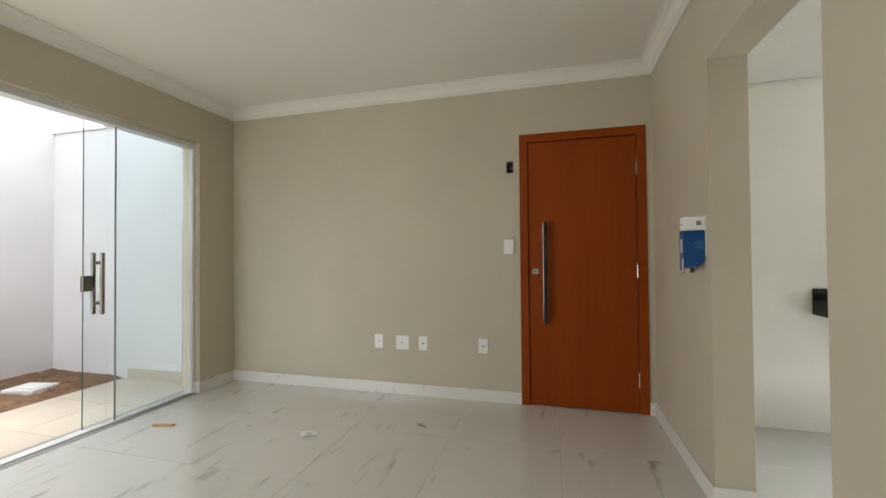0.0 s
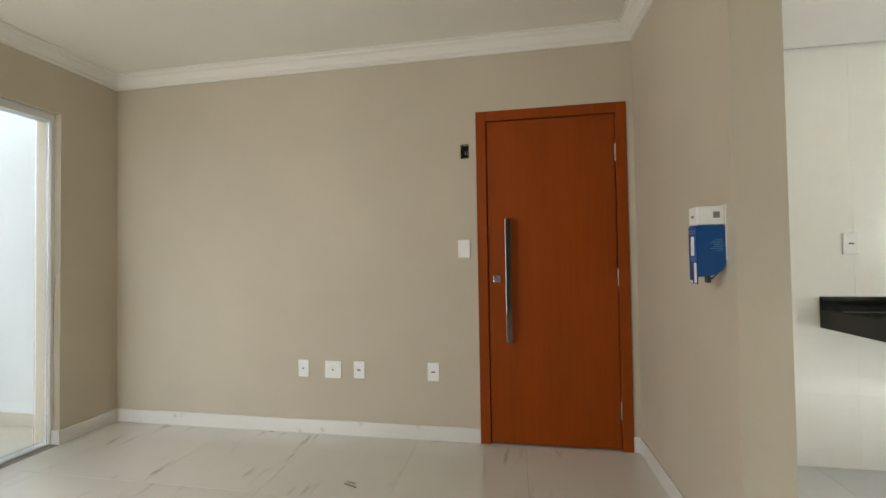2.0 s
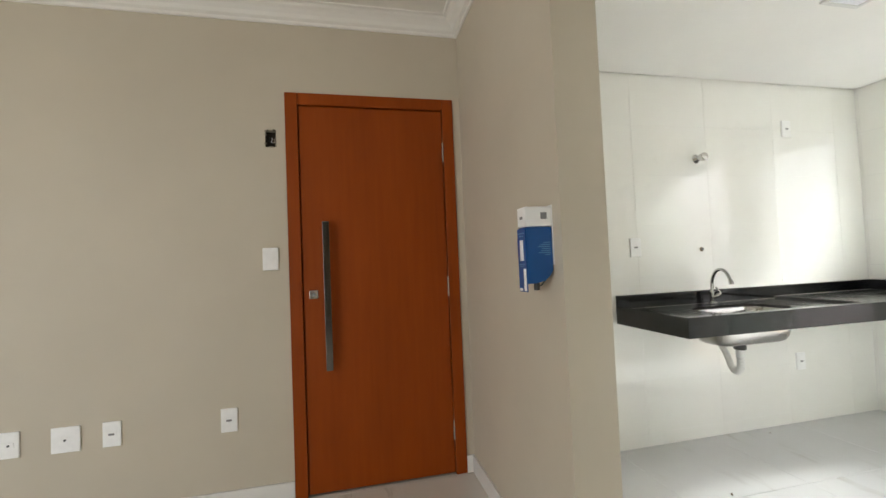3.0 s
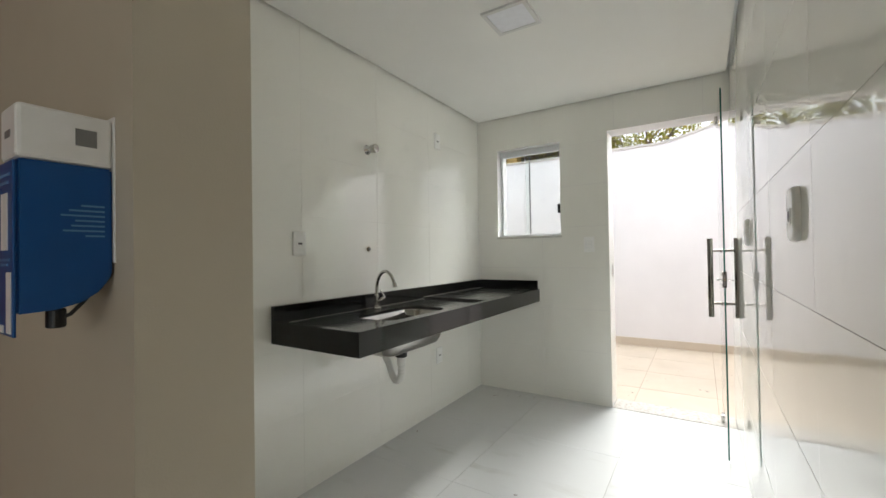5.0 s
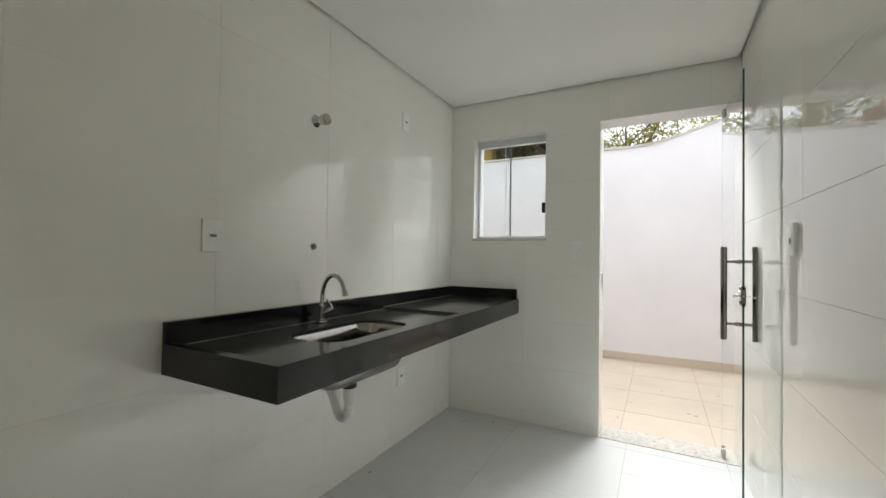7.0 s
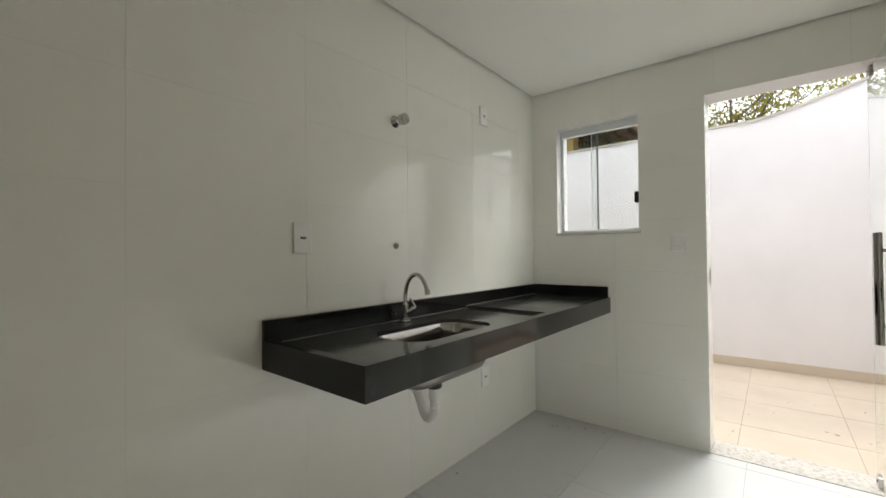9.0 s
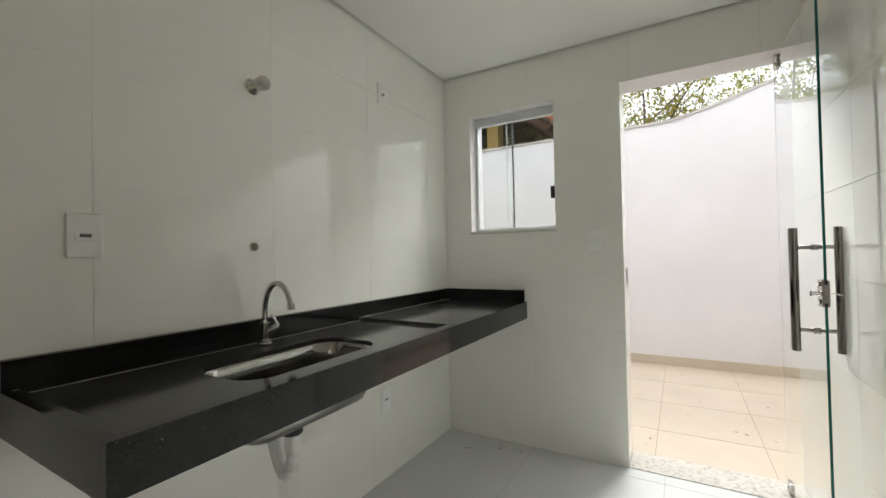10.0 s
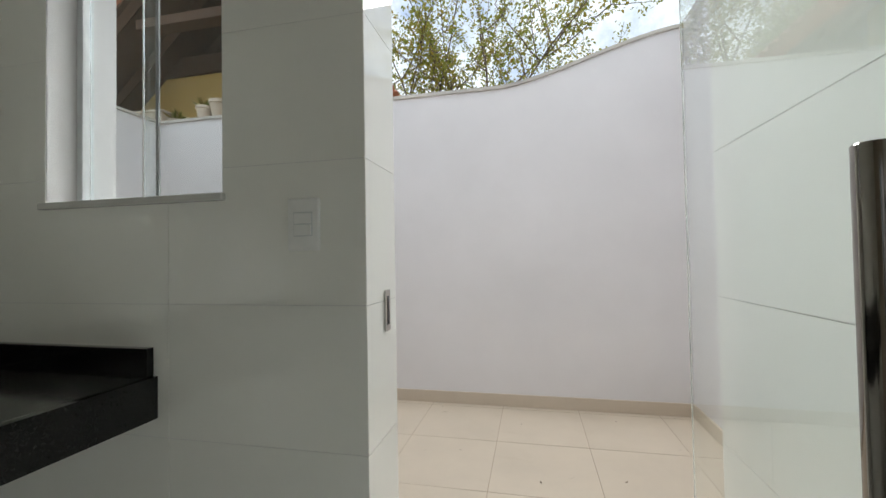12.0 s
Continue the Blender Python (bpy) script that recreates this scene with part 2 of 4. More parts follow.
RUBBLE = paint("old_mortar", (0.28, 0.25, 0.2), 0.9, 1.0, 0.3)
CAVITY = paint("dark_cavity", (0.05, 0.04, 0.03), 0.95, 1.0, 0.4)
BARK = ground_stuff("bark", (0.09, 0.065, 0.045), (0.16, 0.12, 0.085), (0.22, 0.18, 0.13), 30)
LEAF = leafy("tree_leaf", (0.15, 0.175, 0.026), (0.27, 0.26, 0.05))
CACTUS = plastic("cactus_green", (0.16, 0.24, 0.10), 0.6)
ROOF_TILE = paint("terracotta", (0.42, 0.15, 0.07), 0.85, 1.0, 0.25)
CLAY = paint("pale_clay", (0.50, 0.42, 0.33), 0.85, 1.0, 0.2)


# ---- building helpers ----
def make(name, bm, material, smooth=False):
    me = bpy.data.meshes.new(name)
    bmesh.ops.recalc_face_normals(bm, faces=bm.faces)
    bm.to_mesh(me)
    bm.free()
    me.materials.append(material)
    if smooth:
        for f in me.polygons:
            f.use_smooth = True
        me.set_sharp_from_angle(angle=radians(35))
    return new(name, me)


def part(name, bm, material, parent, label="", smooth=False):
    ob = make(name, bm, material, smooth)
    ob.parent = parent
    if label:
        ob["label"] = label
    return ob


def thing(name, m, label, category, group=""):
    ob = new(name)
    ob.empty_display_size = 0.05
    ob.matrix_world = m
    ob.matrix_basis = m
    return tagged(ob, label, category, group, "")


def box(x0, x1, y0, y1, z0, z1, bevel=0.0, into=None, segments=2):
    b = bmesh.new()
    bmesh.ops.create_cube(b, size=1.0)
    for v in b.verts:
        v.co = Vector(((x0 + x1) / 2 + v.co.x * (x1 - x0), (y0 + y1) / 2 + v.co.y * (y1 - y0), (z0 + z1) / 2 + v.co.z * (z1 - z0)))
    if bevel:
        bmesh.ops.bevel(b, geom=list(b.edges), offset=bevel, segments=segments, affect="EDGES", profile=0.5)
    return join(into, b)


def join(into, b):
    if into is None:
        return b
    me = bpy.data.meshes.new("tmp")
    b.to_mesh(me)
    b.free()
    into.from_mesh(me)
    bpy.data.meshes.remove(me)
    return into


def tube(points, radii, seg=16, into=None, caps=True):
    """A round bar along points; one radius or one for each point."""
    b = bmesh.new()
    pts = [Vector(p) for p in points]
    if isinstance(radii, (int, float)):
        radii = [radii] * len(pts)
    up = None
    rings = []
    for i, p in enumerate(pts):
        d = (pts[min(i + 1, len(pts) - 1)] - pts[max(i - 1, 0)]).normalized()
        if up is None:
            up = Vector((0, 0, 1)) if abs(d.z) < 0.9 else Vector((1, 0, 0))
        side = d.cross(up).normalized()
        up = side.cross(d).normalized()
        rings.append([b.verts.new(p + radii[i] * (math.cos(a) * side + math.sin(a) * up)) for a in (2 * math.pi * k / seg for k in range(seg))])
    for r0, r1 in zip(rings, rings[1:]):
        for k in range(seg):
            b.faces.new((r0[k], r0[(k + 1) % seg], r1[(k + 1) % seg], r1[k]))
    if caps:
        b.faces.new(rings[0][::-1])
        b.faces.new(rings[-1])
    return join(into, b)


def lathe_bar(p0, p1, r, chamfer=0.0015, seg=20, into=None):
    """A bar with softened ends."""
    a, c = Vector(p0), Vector(p1)
    d = (c - a).normalized()
    return tube([a, a + d * 1e-5, a + d * chamfer, c - d * chamfer, c - d * 1e-5, c], [r - chamfer, r - chamfer, r, r, r - chamfer, r - chamfer], seg, into)


def slab(us, vs, w0, w1, holes, place, into=None):
    """A plate over the rectangle us x vs from w0 to w1, with rectangular holes through it; place(u, v, w) gives the point."""
    (u0, u1), (v0, v1) = us, vs
    holes = [(max(a, u0), min(b2, u1), max(c, v0), min(d, v1)) for a, b2, c, d in holes]
    holes = [h for h in holes if h[1] - h[0] > 1e-6 and h[3] - h[2] > 1e-6]
    gu = sorted({u0, u1, *[h[0] for h in holes], *[h[1] for h in holes]})
    gv = sorted({v0, v1, *[h[2] for h in holes], *[h[3] for h in holes]})
    solid = set()
    for i in range(len(gu) - 1):
        for j in range(len(gv) - 1):
            cu, cv = (gu[i] + gu[i + 1]) / 2, (gv[j] + gv[j + 1]) / 2
            if not any(h[0] < cu < h[1] and h[2] < cv < h[3] for h in holes):
                solid.add((i, j))
    b = bmesh.new()
    cache = {}

    def vert(i, j, w):
        key = (i, j, w)
        if key not in cache:
            cache[key] = b.verts.new(place(gu[i], gv[j], (w0, w1)[w]))
        return cache[key]

    for i, j in solid:
        for w in (0, 1):
            b.faces.new([vert(i, j, w), vert(i + 1, j, w), vert(i + 1, j + 1, w), vert(i, j + 1, w)])
        for di, dj, e in ((-1, 0, ((i, j), (i, j + 1))), (1, 0, ((i + 1, j), (i + 1, j + 1))), (0, -1, ((i, j), (i + 1, j))), (0, 1, ((i, j + 1), (i + 1, j + 1)))):
            if (i + di, j + dj) not in solid:
                (a, c), (d, f) = e
                b.faces.new([vert(a, c, 0), vert(d, f, 0), vert(d, f, 1), vert(a, c, 1)])
    if not solid:
        b.free()
        return into
    return join(into, b)


def on_x(u, v, w):
    return (w, u, v)


def on_y(u, v, w):
    return (u, w, v)


def on_z(u, v, w):
    return (u, v, w)


def structure(name, bm, material, label, category):
    return tagged(make(name, bm, material), label, category, "", "structure")


def profile_run(profile, a, c, inward, into=None):
    """Sweep a profile of (out from the wall, height) pairs from a to c; inward points from the wall into the room.
    The ends are mitred by drawing them in by their own depth."""
    b = bmesh.new()
    a, c, n = Vector(a), Vector(c), Vector(inward)
    d = (c - a).normalized()
    r0 = [b.verts.new(a + n * o + d * o + Vector((0, 0, h))) for o, h in profile]
    r1 = [b.verts.new(c + n * o - d * o + Vector((0, 0, h))) for o, h in profile]
    k = len(profile)
    for i in range(k):
        b.faces.new((r0[i], r0[(i + 1) % k], r1[(i + 1) % k], r1[i]))
    b.faces.new(r0[::-1])
    b.faces.new(r1)
    return join(into, b)


def rounded(x0, x1, y0, y1, r, k=7):
    pts = []
    for cx, cy, a0 in ((x1 - r, y1 - r, 0), (x0 + r, y1 - r, 90), (x0 + r, y0 + r, 180), (x1 - r, y0 + r, 270)):
        pts += [(cx + r * math.cos(radians(a0 + 90 * i / k)), cy + r * math.sin(radians(a0 + 90 * i / k))) for i in range(k + 1)]
    return pts


def loft(rings, into=None, close_last=True):
    b = bmesh.new()
    vs = [[b.verts.new(p) for p in ring] for ring in rings]
    k = len(vs[0])
    for r0, r1 in zip(vs, vs[1:]):
        for i in range(k):
            b.faces.new((r0[i], r0[(i + 1) % k], r1[(i + 1) % k], r1[i]))
    if close_last:
        b.faces.new(vs[-1])
    return join(into, b)


# ---- plan ----
XL, XR, YN, YS, ZL = -2.30, 1.425, 4.15, -4.20, 2.60      # living room
XP, XK, YK, YR, ZK = 1.59, 4.467, 4.105, 2.24, 2.347      # kitchen
XO = 4.66                                                 # outer face of the kitchen's door wall
PASS = (2.19, 3.035, 2.103)                               # way from living room to kitchen
DOOR = (2.24, 3.005, 2.088)                               # kitchen door to the yard
WIN = (3.366, 3.914, 1.312, 2.067)                        # kitchen window
SLIDE = (-1.30, 3.755, 2.20)                               # glazed opening of the living room, widened south out of view
YX, YA, YB, YZ = 6.89, 1.53, 6.14, -0.02                  # yard: back wall, side walls, paving
TOP = 2.95

# ---- structure: living room ----
structure("wall_north", slab((-2.5, 1.5075), (0, TOP), YN, YN + 0.2, [(0.475, 1.36, 0, 2.12), (0.353, 0.407, 1.843, 1.936)], on_y), GREIGE, "greige painted plaster wall around the wooden entrance door", "wall")
structure("wall_west", slab((YS, YN), (0, TOP), -2.5, XL, [(SLIDE[0], SLIDE[1], 0, SLIDE[2])], on_x), GREIGE, "greige painted wall with the wide glazed opening", "wall")
structure("wall_south", slab((-2.5, 1.59), (0, TOP), YS - 0.2, YS, [], on_y), GREIGE, "greige painted plain wall closing the living room", "wall")
structure("wall_east", slab((YS, YN), (0, TOP), XR, XP, [(PASS[0], PASS[1], 0, PASS[2])], on_x), GREIGE, "greige painted wall with the passage to the kitchen", "wall")
structure("ceiling", slab((XL, XR), (YS, YN), ZL, ZL + 0.1, [], on_z), CREAM_PAINT, "flat white painted living room ceiling", "ceiling")
structure("floor", slab((-2.5, XO), (YS - 0.2, YN + 0.2), -0.12, -0.0015, [], on_z), FLOOR_GROUT, "grouted bed under the polished floor tiles", "floor")
structure("roof_slab", slab((-2.5, XO), (YS - 0.2, YN + 0.2), TOP, TOP + 0.15, [], on_z), WHITE, "concrete slab over both rooms", "roof")
# unseen dark sheet added close behind the closed entrance door
structure("door_backing", slab((0.3, 1.5), (0, TOP), YN + 0.22, YN + 0.3, [], on_y), CAVITY, "dark unseen backing sheet behind the entrance door", "wall")

cornice_profile = [(0.0, -0.085), (0.012, -0.085), (0.014, -0.070), (0.030, -0.062), (0.040, -0.045), (0.058, -0.028), (0.078, -0.020), (0.084, -0.010), (0.100, -0.008), (0.100, 0.0), (0.0, 0.0)]
cb = profile_run(cornice_profile, (XL, YN, ZL), (XR, YN, ZL), (0, -1, 0))
profile_run(cornice_profile, (XR, YN, ZL), (XR, YS, ZL), (-1, 0, 0), cb)
profile_run(cornice_profile, (XR, YS, ZL), (XL, YS, ZL), (0, 1, 0), cb)
profile_run(cornice_profile, (XL, YS, ZL), (XL, YN, ZL), (1, 0, 0), cb)
structure("cornice", cb, PLASTER, "white moulded plaster cornice round the ceiling", "cornice")

H_BASE = 0.095
bb = box(XL, 0.455, YN - 0.012, YN, 0, H_BASE, 0.002)
box(1.38, XR, YN - 0.012, YN, 0, H_BASE, 0.002, bb)
box(XR - 0.012, XR, PASS[1], YN - 0.012, 0, H_BASE, 0.002, bb)
box(XR - 0.012, XP, PASS[1] - 0.012, PASS[1], 0, H_BASE, 0.002, bb)
box(XR - 0.012, XR, YS, PASS[0], 0, H_BASE, 0.002, bb)
box(XL, XL + 0.012, SLIDE[1] - 0.012, YN - 0.012, 0, H_BASE, 0.002, bb)
box(-2.36, XL, SLIDE[1] - 0.012, SLIDE[1], 0, H_BASE, 0.002, bb)
box(XL, XL + 0.012, YS, SLIDE[0], 0, H_BASE, 0.002, bb)
structure("baseboard", bb, SKIRT, "white marbled tile baseboard along the walls", "baseboard")

# ---- structure: kitchen ----
structure("wall_kitchen_north", slab((1.5075, XO), (0, TOP), YK + 0.001, YN + 0.2, [], on_y), PALE_GROUT, "tiled kitchen wall behind the sink counter", "wall")
structure("wall_kitchen_south", slab((XP, XK + 0.003), (0, TOP), YR - 0.15, YR - 0.003, [], on_y), GROUT, "tiled kitchen wall beside the glass door", "wall")
structure("wall_kitchen_east", slab((YR - 0.15, YK + 0.003), (0, TOP), XK + 0.0012, XO, [(DOOR[0] - 0.004, DOOR[1] + 0.003, 0, DOOR[2]), (*WIN[:2], WIN[2], WIN[3])], on_x), YARD_PAINT, "white wall with the yard door and the small window", "wall")
structure("ceiling_kitchen", slab((XP + 0.02, XK - 0.018), (YR + 0.018, YK - 0.018), ZK, ZK + 0.012, [], on_z), WHITE, "flat white plasterboard kitchen ceiling with shadow gap", "ceiling")
gap = slab((XP, XK), (YR, YK), ZK + 0.03, ZK + 0.04, [], on_z)
structure("trim_shadow_gap", gap, ALU, "grey recessed channel round the kitchen ceiling", "trim")
structure("threshold", box(XK + 0.004, XO + 0.02, DOOR[0] + 0.002, DOOR[1] - 0.001, -0.02, 0.004, 0.002), SILL_STONE, "worn grey speckled stone threshold of the yard door", "threshold")

# ---- structure: yard ----
structure("ground", slab((-60, 70), (-60, 60), -0.30, -0.16, [], on_z), EARTH, "dry brown ground reaching the horizon", "ground")
structure("yard_floor", slab((XO, YX + 0.15), (YA - 0.15, YB + 0.15), -0.15, YZ - 0.0015, [], on_z), BROWN_GROUT, "grouted bed under the beige yard tiles", "floor")


def wall_top(y):
    k = min(1.0, max(0.0, (2.85 - y) / 1.3))
    k = k * k * (3 - 2 * k) * 0.55 + k * 0.45
    return 2.49 + 0.315 * k


def ramped_wall(x0, x1, y0, y1, z0, extra, steps=60):
    b = bmesh.new()
    rows = []
    for i in range(steps + 1):
        y = y0 + (y1 - y0) * i / steps
        t = wall_top(y) + extra
        lo = z0 if z0 is not None else wall_top(y)
        rows.append([b.verts.new(p) for p in ((x0, y, lo), (x1, y, lo), (x1, y, t), (x0, y, t))])
    for r0, r1 in zip(rows, rows[1:]):
        for k in range(4):
            b.faces.new((r0[k], r0[(k + 1) % 4], r1[(k + 1) % 4], r1[k]))
    b.faces.new(rows[0][::-1])
    b.faces.new(rows[-1])
    return b


structure("yard_wall_east", ramped_wall(YX, YX + 0.15, YA - 0.15, YB, -0.15, 0.0), YARD_PAINT, "white rendered yard wall whose top sweeps upwards", "wall")
structure("coping_east", ramped_wall(YX - 0.02, YX + 0.17, YA, YB, None, 0.025), COPING, "thin weathered coping along the yard wall", "coping")
structure("yard_wall_north", slab((XO, YX + 0.15), (-0.15, 2.49), YB, YB + 0.15, [], on_y), YARD_PAINT, "white rendered side wall of the yard", "wall")
structure("coping_north", box(XO, YX - 0.02, YB - 0.02, YB + 0.17, 2.49, 2.515, 0.004), COPING, "thin weathered coping on the side wall", "coping")
structure("yard_wall_south", slab((XO, YX), (-0.15, 2.85), YA - 0.15, YA, [], on_y), YARD_PAINT, "white rendered side wall of the yard by the door", "wall")
structure("house_wall_outside", slab((YN + 0.2, YB), (-0.15, TOP + 0.15), XO - 0.2, XO, [], on_x), YARD_PAINT, "white outer wall of the house facing the yard", "wall")
structure("house_wall_return", slab((YA, YR - 0.15), (-0.15, TOP + 0.15), XO - 0.2, XO, [], on_x), YARD_PAINT, "white outer wall of the house beside the door", "wall")
sk = box(YX - 0.012, YX, YA + 0.012, YB, YZ, 0.075, 0.002)
box(XO + 0.02, YX - 0.012, YA, YA + 0.012, YZ, 0.075, 0.002, sk)
structure("baseboard_yard", sk, BEIGE_TILE, "beige tile skirting along the yard walls", "baseboard")

# ---- structure: front patio ----
structure("patio_floor", slab((-3.485, -2.5), (-4.4, 4.0), -0.15, YZ - 0.0015, [], on_z), BROWN_GROUT, "grouted bed under the patio tiles", "floor")
structure("patio_wall_north", slab((-4.5, -2.5), (-0.15, 2.53), 4.0, 4.15, [], on_y), YARD_PAINT, "white rendered wall closing the patio", "wall")
structure("patio_wall_west", slab((-4.4, 4.15), (-0.15, 4.2), -4.65, -4.5, [], on_x), YARD_PAINT, "tall white rendered boundary wall of the patio", "wall")
structure("patio_coping", box(-4.5, -2.5, 3.98, 4.15, 2.53, 2.555, 0.004), YARD_PAINT, "white coping on the patio wall", "coping")
structure("patio_skirting", box(-3.44, -2.5, 3.986, 4.0, YZ, 0.085, 0.002), BEIGE_TILE, "beige tile skirting of the patio wall", "baseboard")
structure("sill_living", box(-2.47, XL + 0.0, SLIDE[0], SLIDE[1], -0.02, 0.003, 0.001), GREY_SILL, "grey stone sill under the glass sliding door", "threshold")

# ---- things: living room ----
def entrance_door():
    d = tagged(thing("door_1", pose(0.455, YN, 0), "closed reddish varnished wooden entrance door in its frame", "door"), kind="structure")
    w = 0.925
    part("jamb", box(0, 0.064, -0.012, 0.10, 0, 2.14, 0.003), DOOR_WOOD, d)
    part("jamb", box(w - 0.064, w, -0.012, 0.10, 0, 2.14, 0.003), DOOR_WOOD, d)
    part("head", box(0.0645, w - 0.0645, -0.012, 0.10, 2.076, 2.14, 0.003), DOOR_WOOD, d)
    leaf = part("leaf", box(0.068, w - 0.068, 0.002, 0.040, 0.008, 2.072, 0.0025), DOOR_WOOD, d, "plain varnished leaf")
    stop = box(0.0642, 0.090, 0.041, 0.056, 0, 2.0755)
    box(w - 0.090, w - 0.0642, 0.041, 0.056, 0, 2.0755, 0, stop)
    part("door_stop", stop, DOOR_WOOD, d)
    x = 0.195
    grip = box(x - 0.018, x + 0.018, -0.062, -0.040, 0.655, 1.437, 0.003)
    part("handle", grip, DARK_CHROME, leaf, "long flat polished steel pull handle")
    for z in (0.78, 1.31):
        part("standoff", lathe_bar((x, -0.041, z), (x, 0.002, z), 0.009), CHROME, leaf)
    lock = box(0.098, 0.143, -0.010, 0.001, 1.03, 1.075, 0.003)
    part("lock", lock, STEEL, leaf, "square steel lock plate")
    part("cylinder", lathe_bar((0.1205, -0.013, 1.052), (0.1205, -0.0101, 1.052), 0.011), GREY_PLASTIC, leaf)
    for z in (0.25, 1.06, 1.83):
        h = box(w - 0.073, w - 0.064, -0.0125, 0.0015, z - 0.055, z + 0.055, 0.002)
        part("hinge", h, CHROME, d, "slim steel hinge")
    return d


entrance_door()


def outlet(m, label, square=False, module="socket", name="wall_outlet"):
    """A cover plate on a wall; local x runs along the wall, z up, -y into the room."""
    o = thing(name, m, label, "outlet" if name == "wall_outlet" else "switch")
    w, h = (0.118, 0.118) if square else (0.078, 0.118)
    b, rings = bmesh.new(), []
    if module == "blank":
        for inset, y in ((0.0, 0.0), (0.0, -0.008), (0.002, -0.0115), (0.006, -0.0135)):
            rings.append([(x, y, z) for x, z in rounded(-w / 2 + inset, w / 2 - inset, -h / 2 + inset, h / 2 - inset, 0.024 - inset)])
        loft(rings, b)
    else:
        box(-w / 2, w / 2, -0.009, 0, -h / 2, h / 2, 0.0035, b)
    part("cover_plate", b, PLATE, o)
    if module == "socket":
        part("module", box(-0.022, 0.022, -0.0112, -0.0092, -0.013, 0.013, 0.0008), PLATE, o)
        part("socket_recess", box(-0.0125, 0.0125, -0.0115, -0.01125, -0.0048, 0.0048), GREY_PLASTIC, o, "grey recessed socket")
        for dx in (-0.010, 0.0, 0.010):
            part("pin_hole", lathe_bar((dx, -0.0120, -0.0025 if dx == 0 else 0.001), (dx, -0.0116, -0.0025 if dx == 0 else 0.001), 0.0026, 0.0001, 10), BLACK, o)
    elif module == "coax":
        part("module", box(-0.020, 0.020, -0.0112, -0.0092, -0.012, 0.012, 0.0008), PLATE, o)
        part("jack", lathe_bar((0.0, -0.0165, 0), (0.0, -0.0113, 0), 0.0045, 0.0005, 12), BLACK, o)
    elif module == "switch":
        part("surround", box(-0.0235, 0.0235, -0.0100, -0.0092, -0.0275, 0.0275, 0.0003), ALU, o, "grey shadow gap round the rockers")
        for dz in (-0.013, 0.013):
            part("rocker", box(-0.021, 0.021, -0.0135, -0.0102, dz - 0.012, dz + 0.012, 0.0012), PLATE, o)
    elif module == "rocker":
        part("rocker", box(-0.004, 0.022, -0.0135, -0.0092, -0.012, 0.020, 0.0012), PLATE, o)
    elif module == "blank":
        part("module", box(-0.018, 0.018, -0.0150, -0.0136, -0.022, 0.014, 0.0006), PLATE, o)
        part("socket_recess", lathe_bar((0, -0.0156, -0.004), (0, -0.0151, -0.004), 0.0135, 0.0002, 6), BLACK, o, "dark hexagonal socket recess")
    return o


outlet(pose(-0.768, YN, 0.444), "white plastic aerial outlet on the greige wall", module="coax")
outlet(pose(-0.550, YN, 0.441), "wide white plastic outlet plate on the greige wall", True, "coax")
outlet(pose(-0.363, YN, 0.443), "white plastic power outlet on the greige wall")
outlet(pose(0.150, YN, 0.445), "white plastic power outlet on the greige wall")
outlet(pose(0.365, YN, 1.250), "white plastic light switch beside the entrance door", module="rocker", name="light_switch")


def junction_box():
    j = thing("junction_box", pose(0.38, YN, 1.89), "open electrical wall box with cut wires and broken edges", "wall box")
    rng = random.Random(4)
    b = bmesh.new()
    box(-0.0268, 0.0268, 0.045, 0.05, -0.0463, 0.0463, 0, b)
    box(-0.0268, -0.0245, 0.004, 0.045, -0.0463, 0.0463, 0, b)
    box(0.0245, 0.0268, 0.004, 0.045, -0.0463, 0.0463, 0, b)
    part("back_box", b, CAVITY, j)
    for k in range(16):
        side = k % 4
        u = rng.uniform(-1, 1)
        x, z = ((u * 0.026, 0.046), (u * 0.026, -0.046), (0.026, u * 0.045), (-0.026, u * 0.045))[side]
        r = rng.uniform(0.003, 0.007)
        crumb = box(x - r, x + r, -0.002, 0.012, z - r * 0.8, z + r * 0.8, r * 0.4, None, 1)
        part("plaster_crumb", crumb, RUBBLE, j)
    for k in range(3):
        x = -0.012 + 0.012 * k
        pts = [(x, 0.044, 0.02 - 0.01 * k), (x + 0.006, 0.02, 0.006), (x + 0.002, 0.008, -0.012 - 0.006 * k), (x + 0.008, 0.002, -0.02)]
        part("wire", tube(pts, 0.0016, 8), (BLACK, PLATE, CLAY)[k], j, smooth=True)


junction_box()


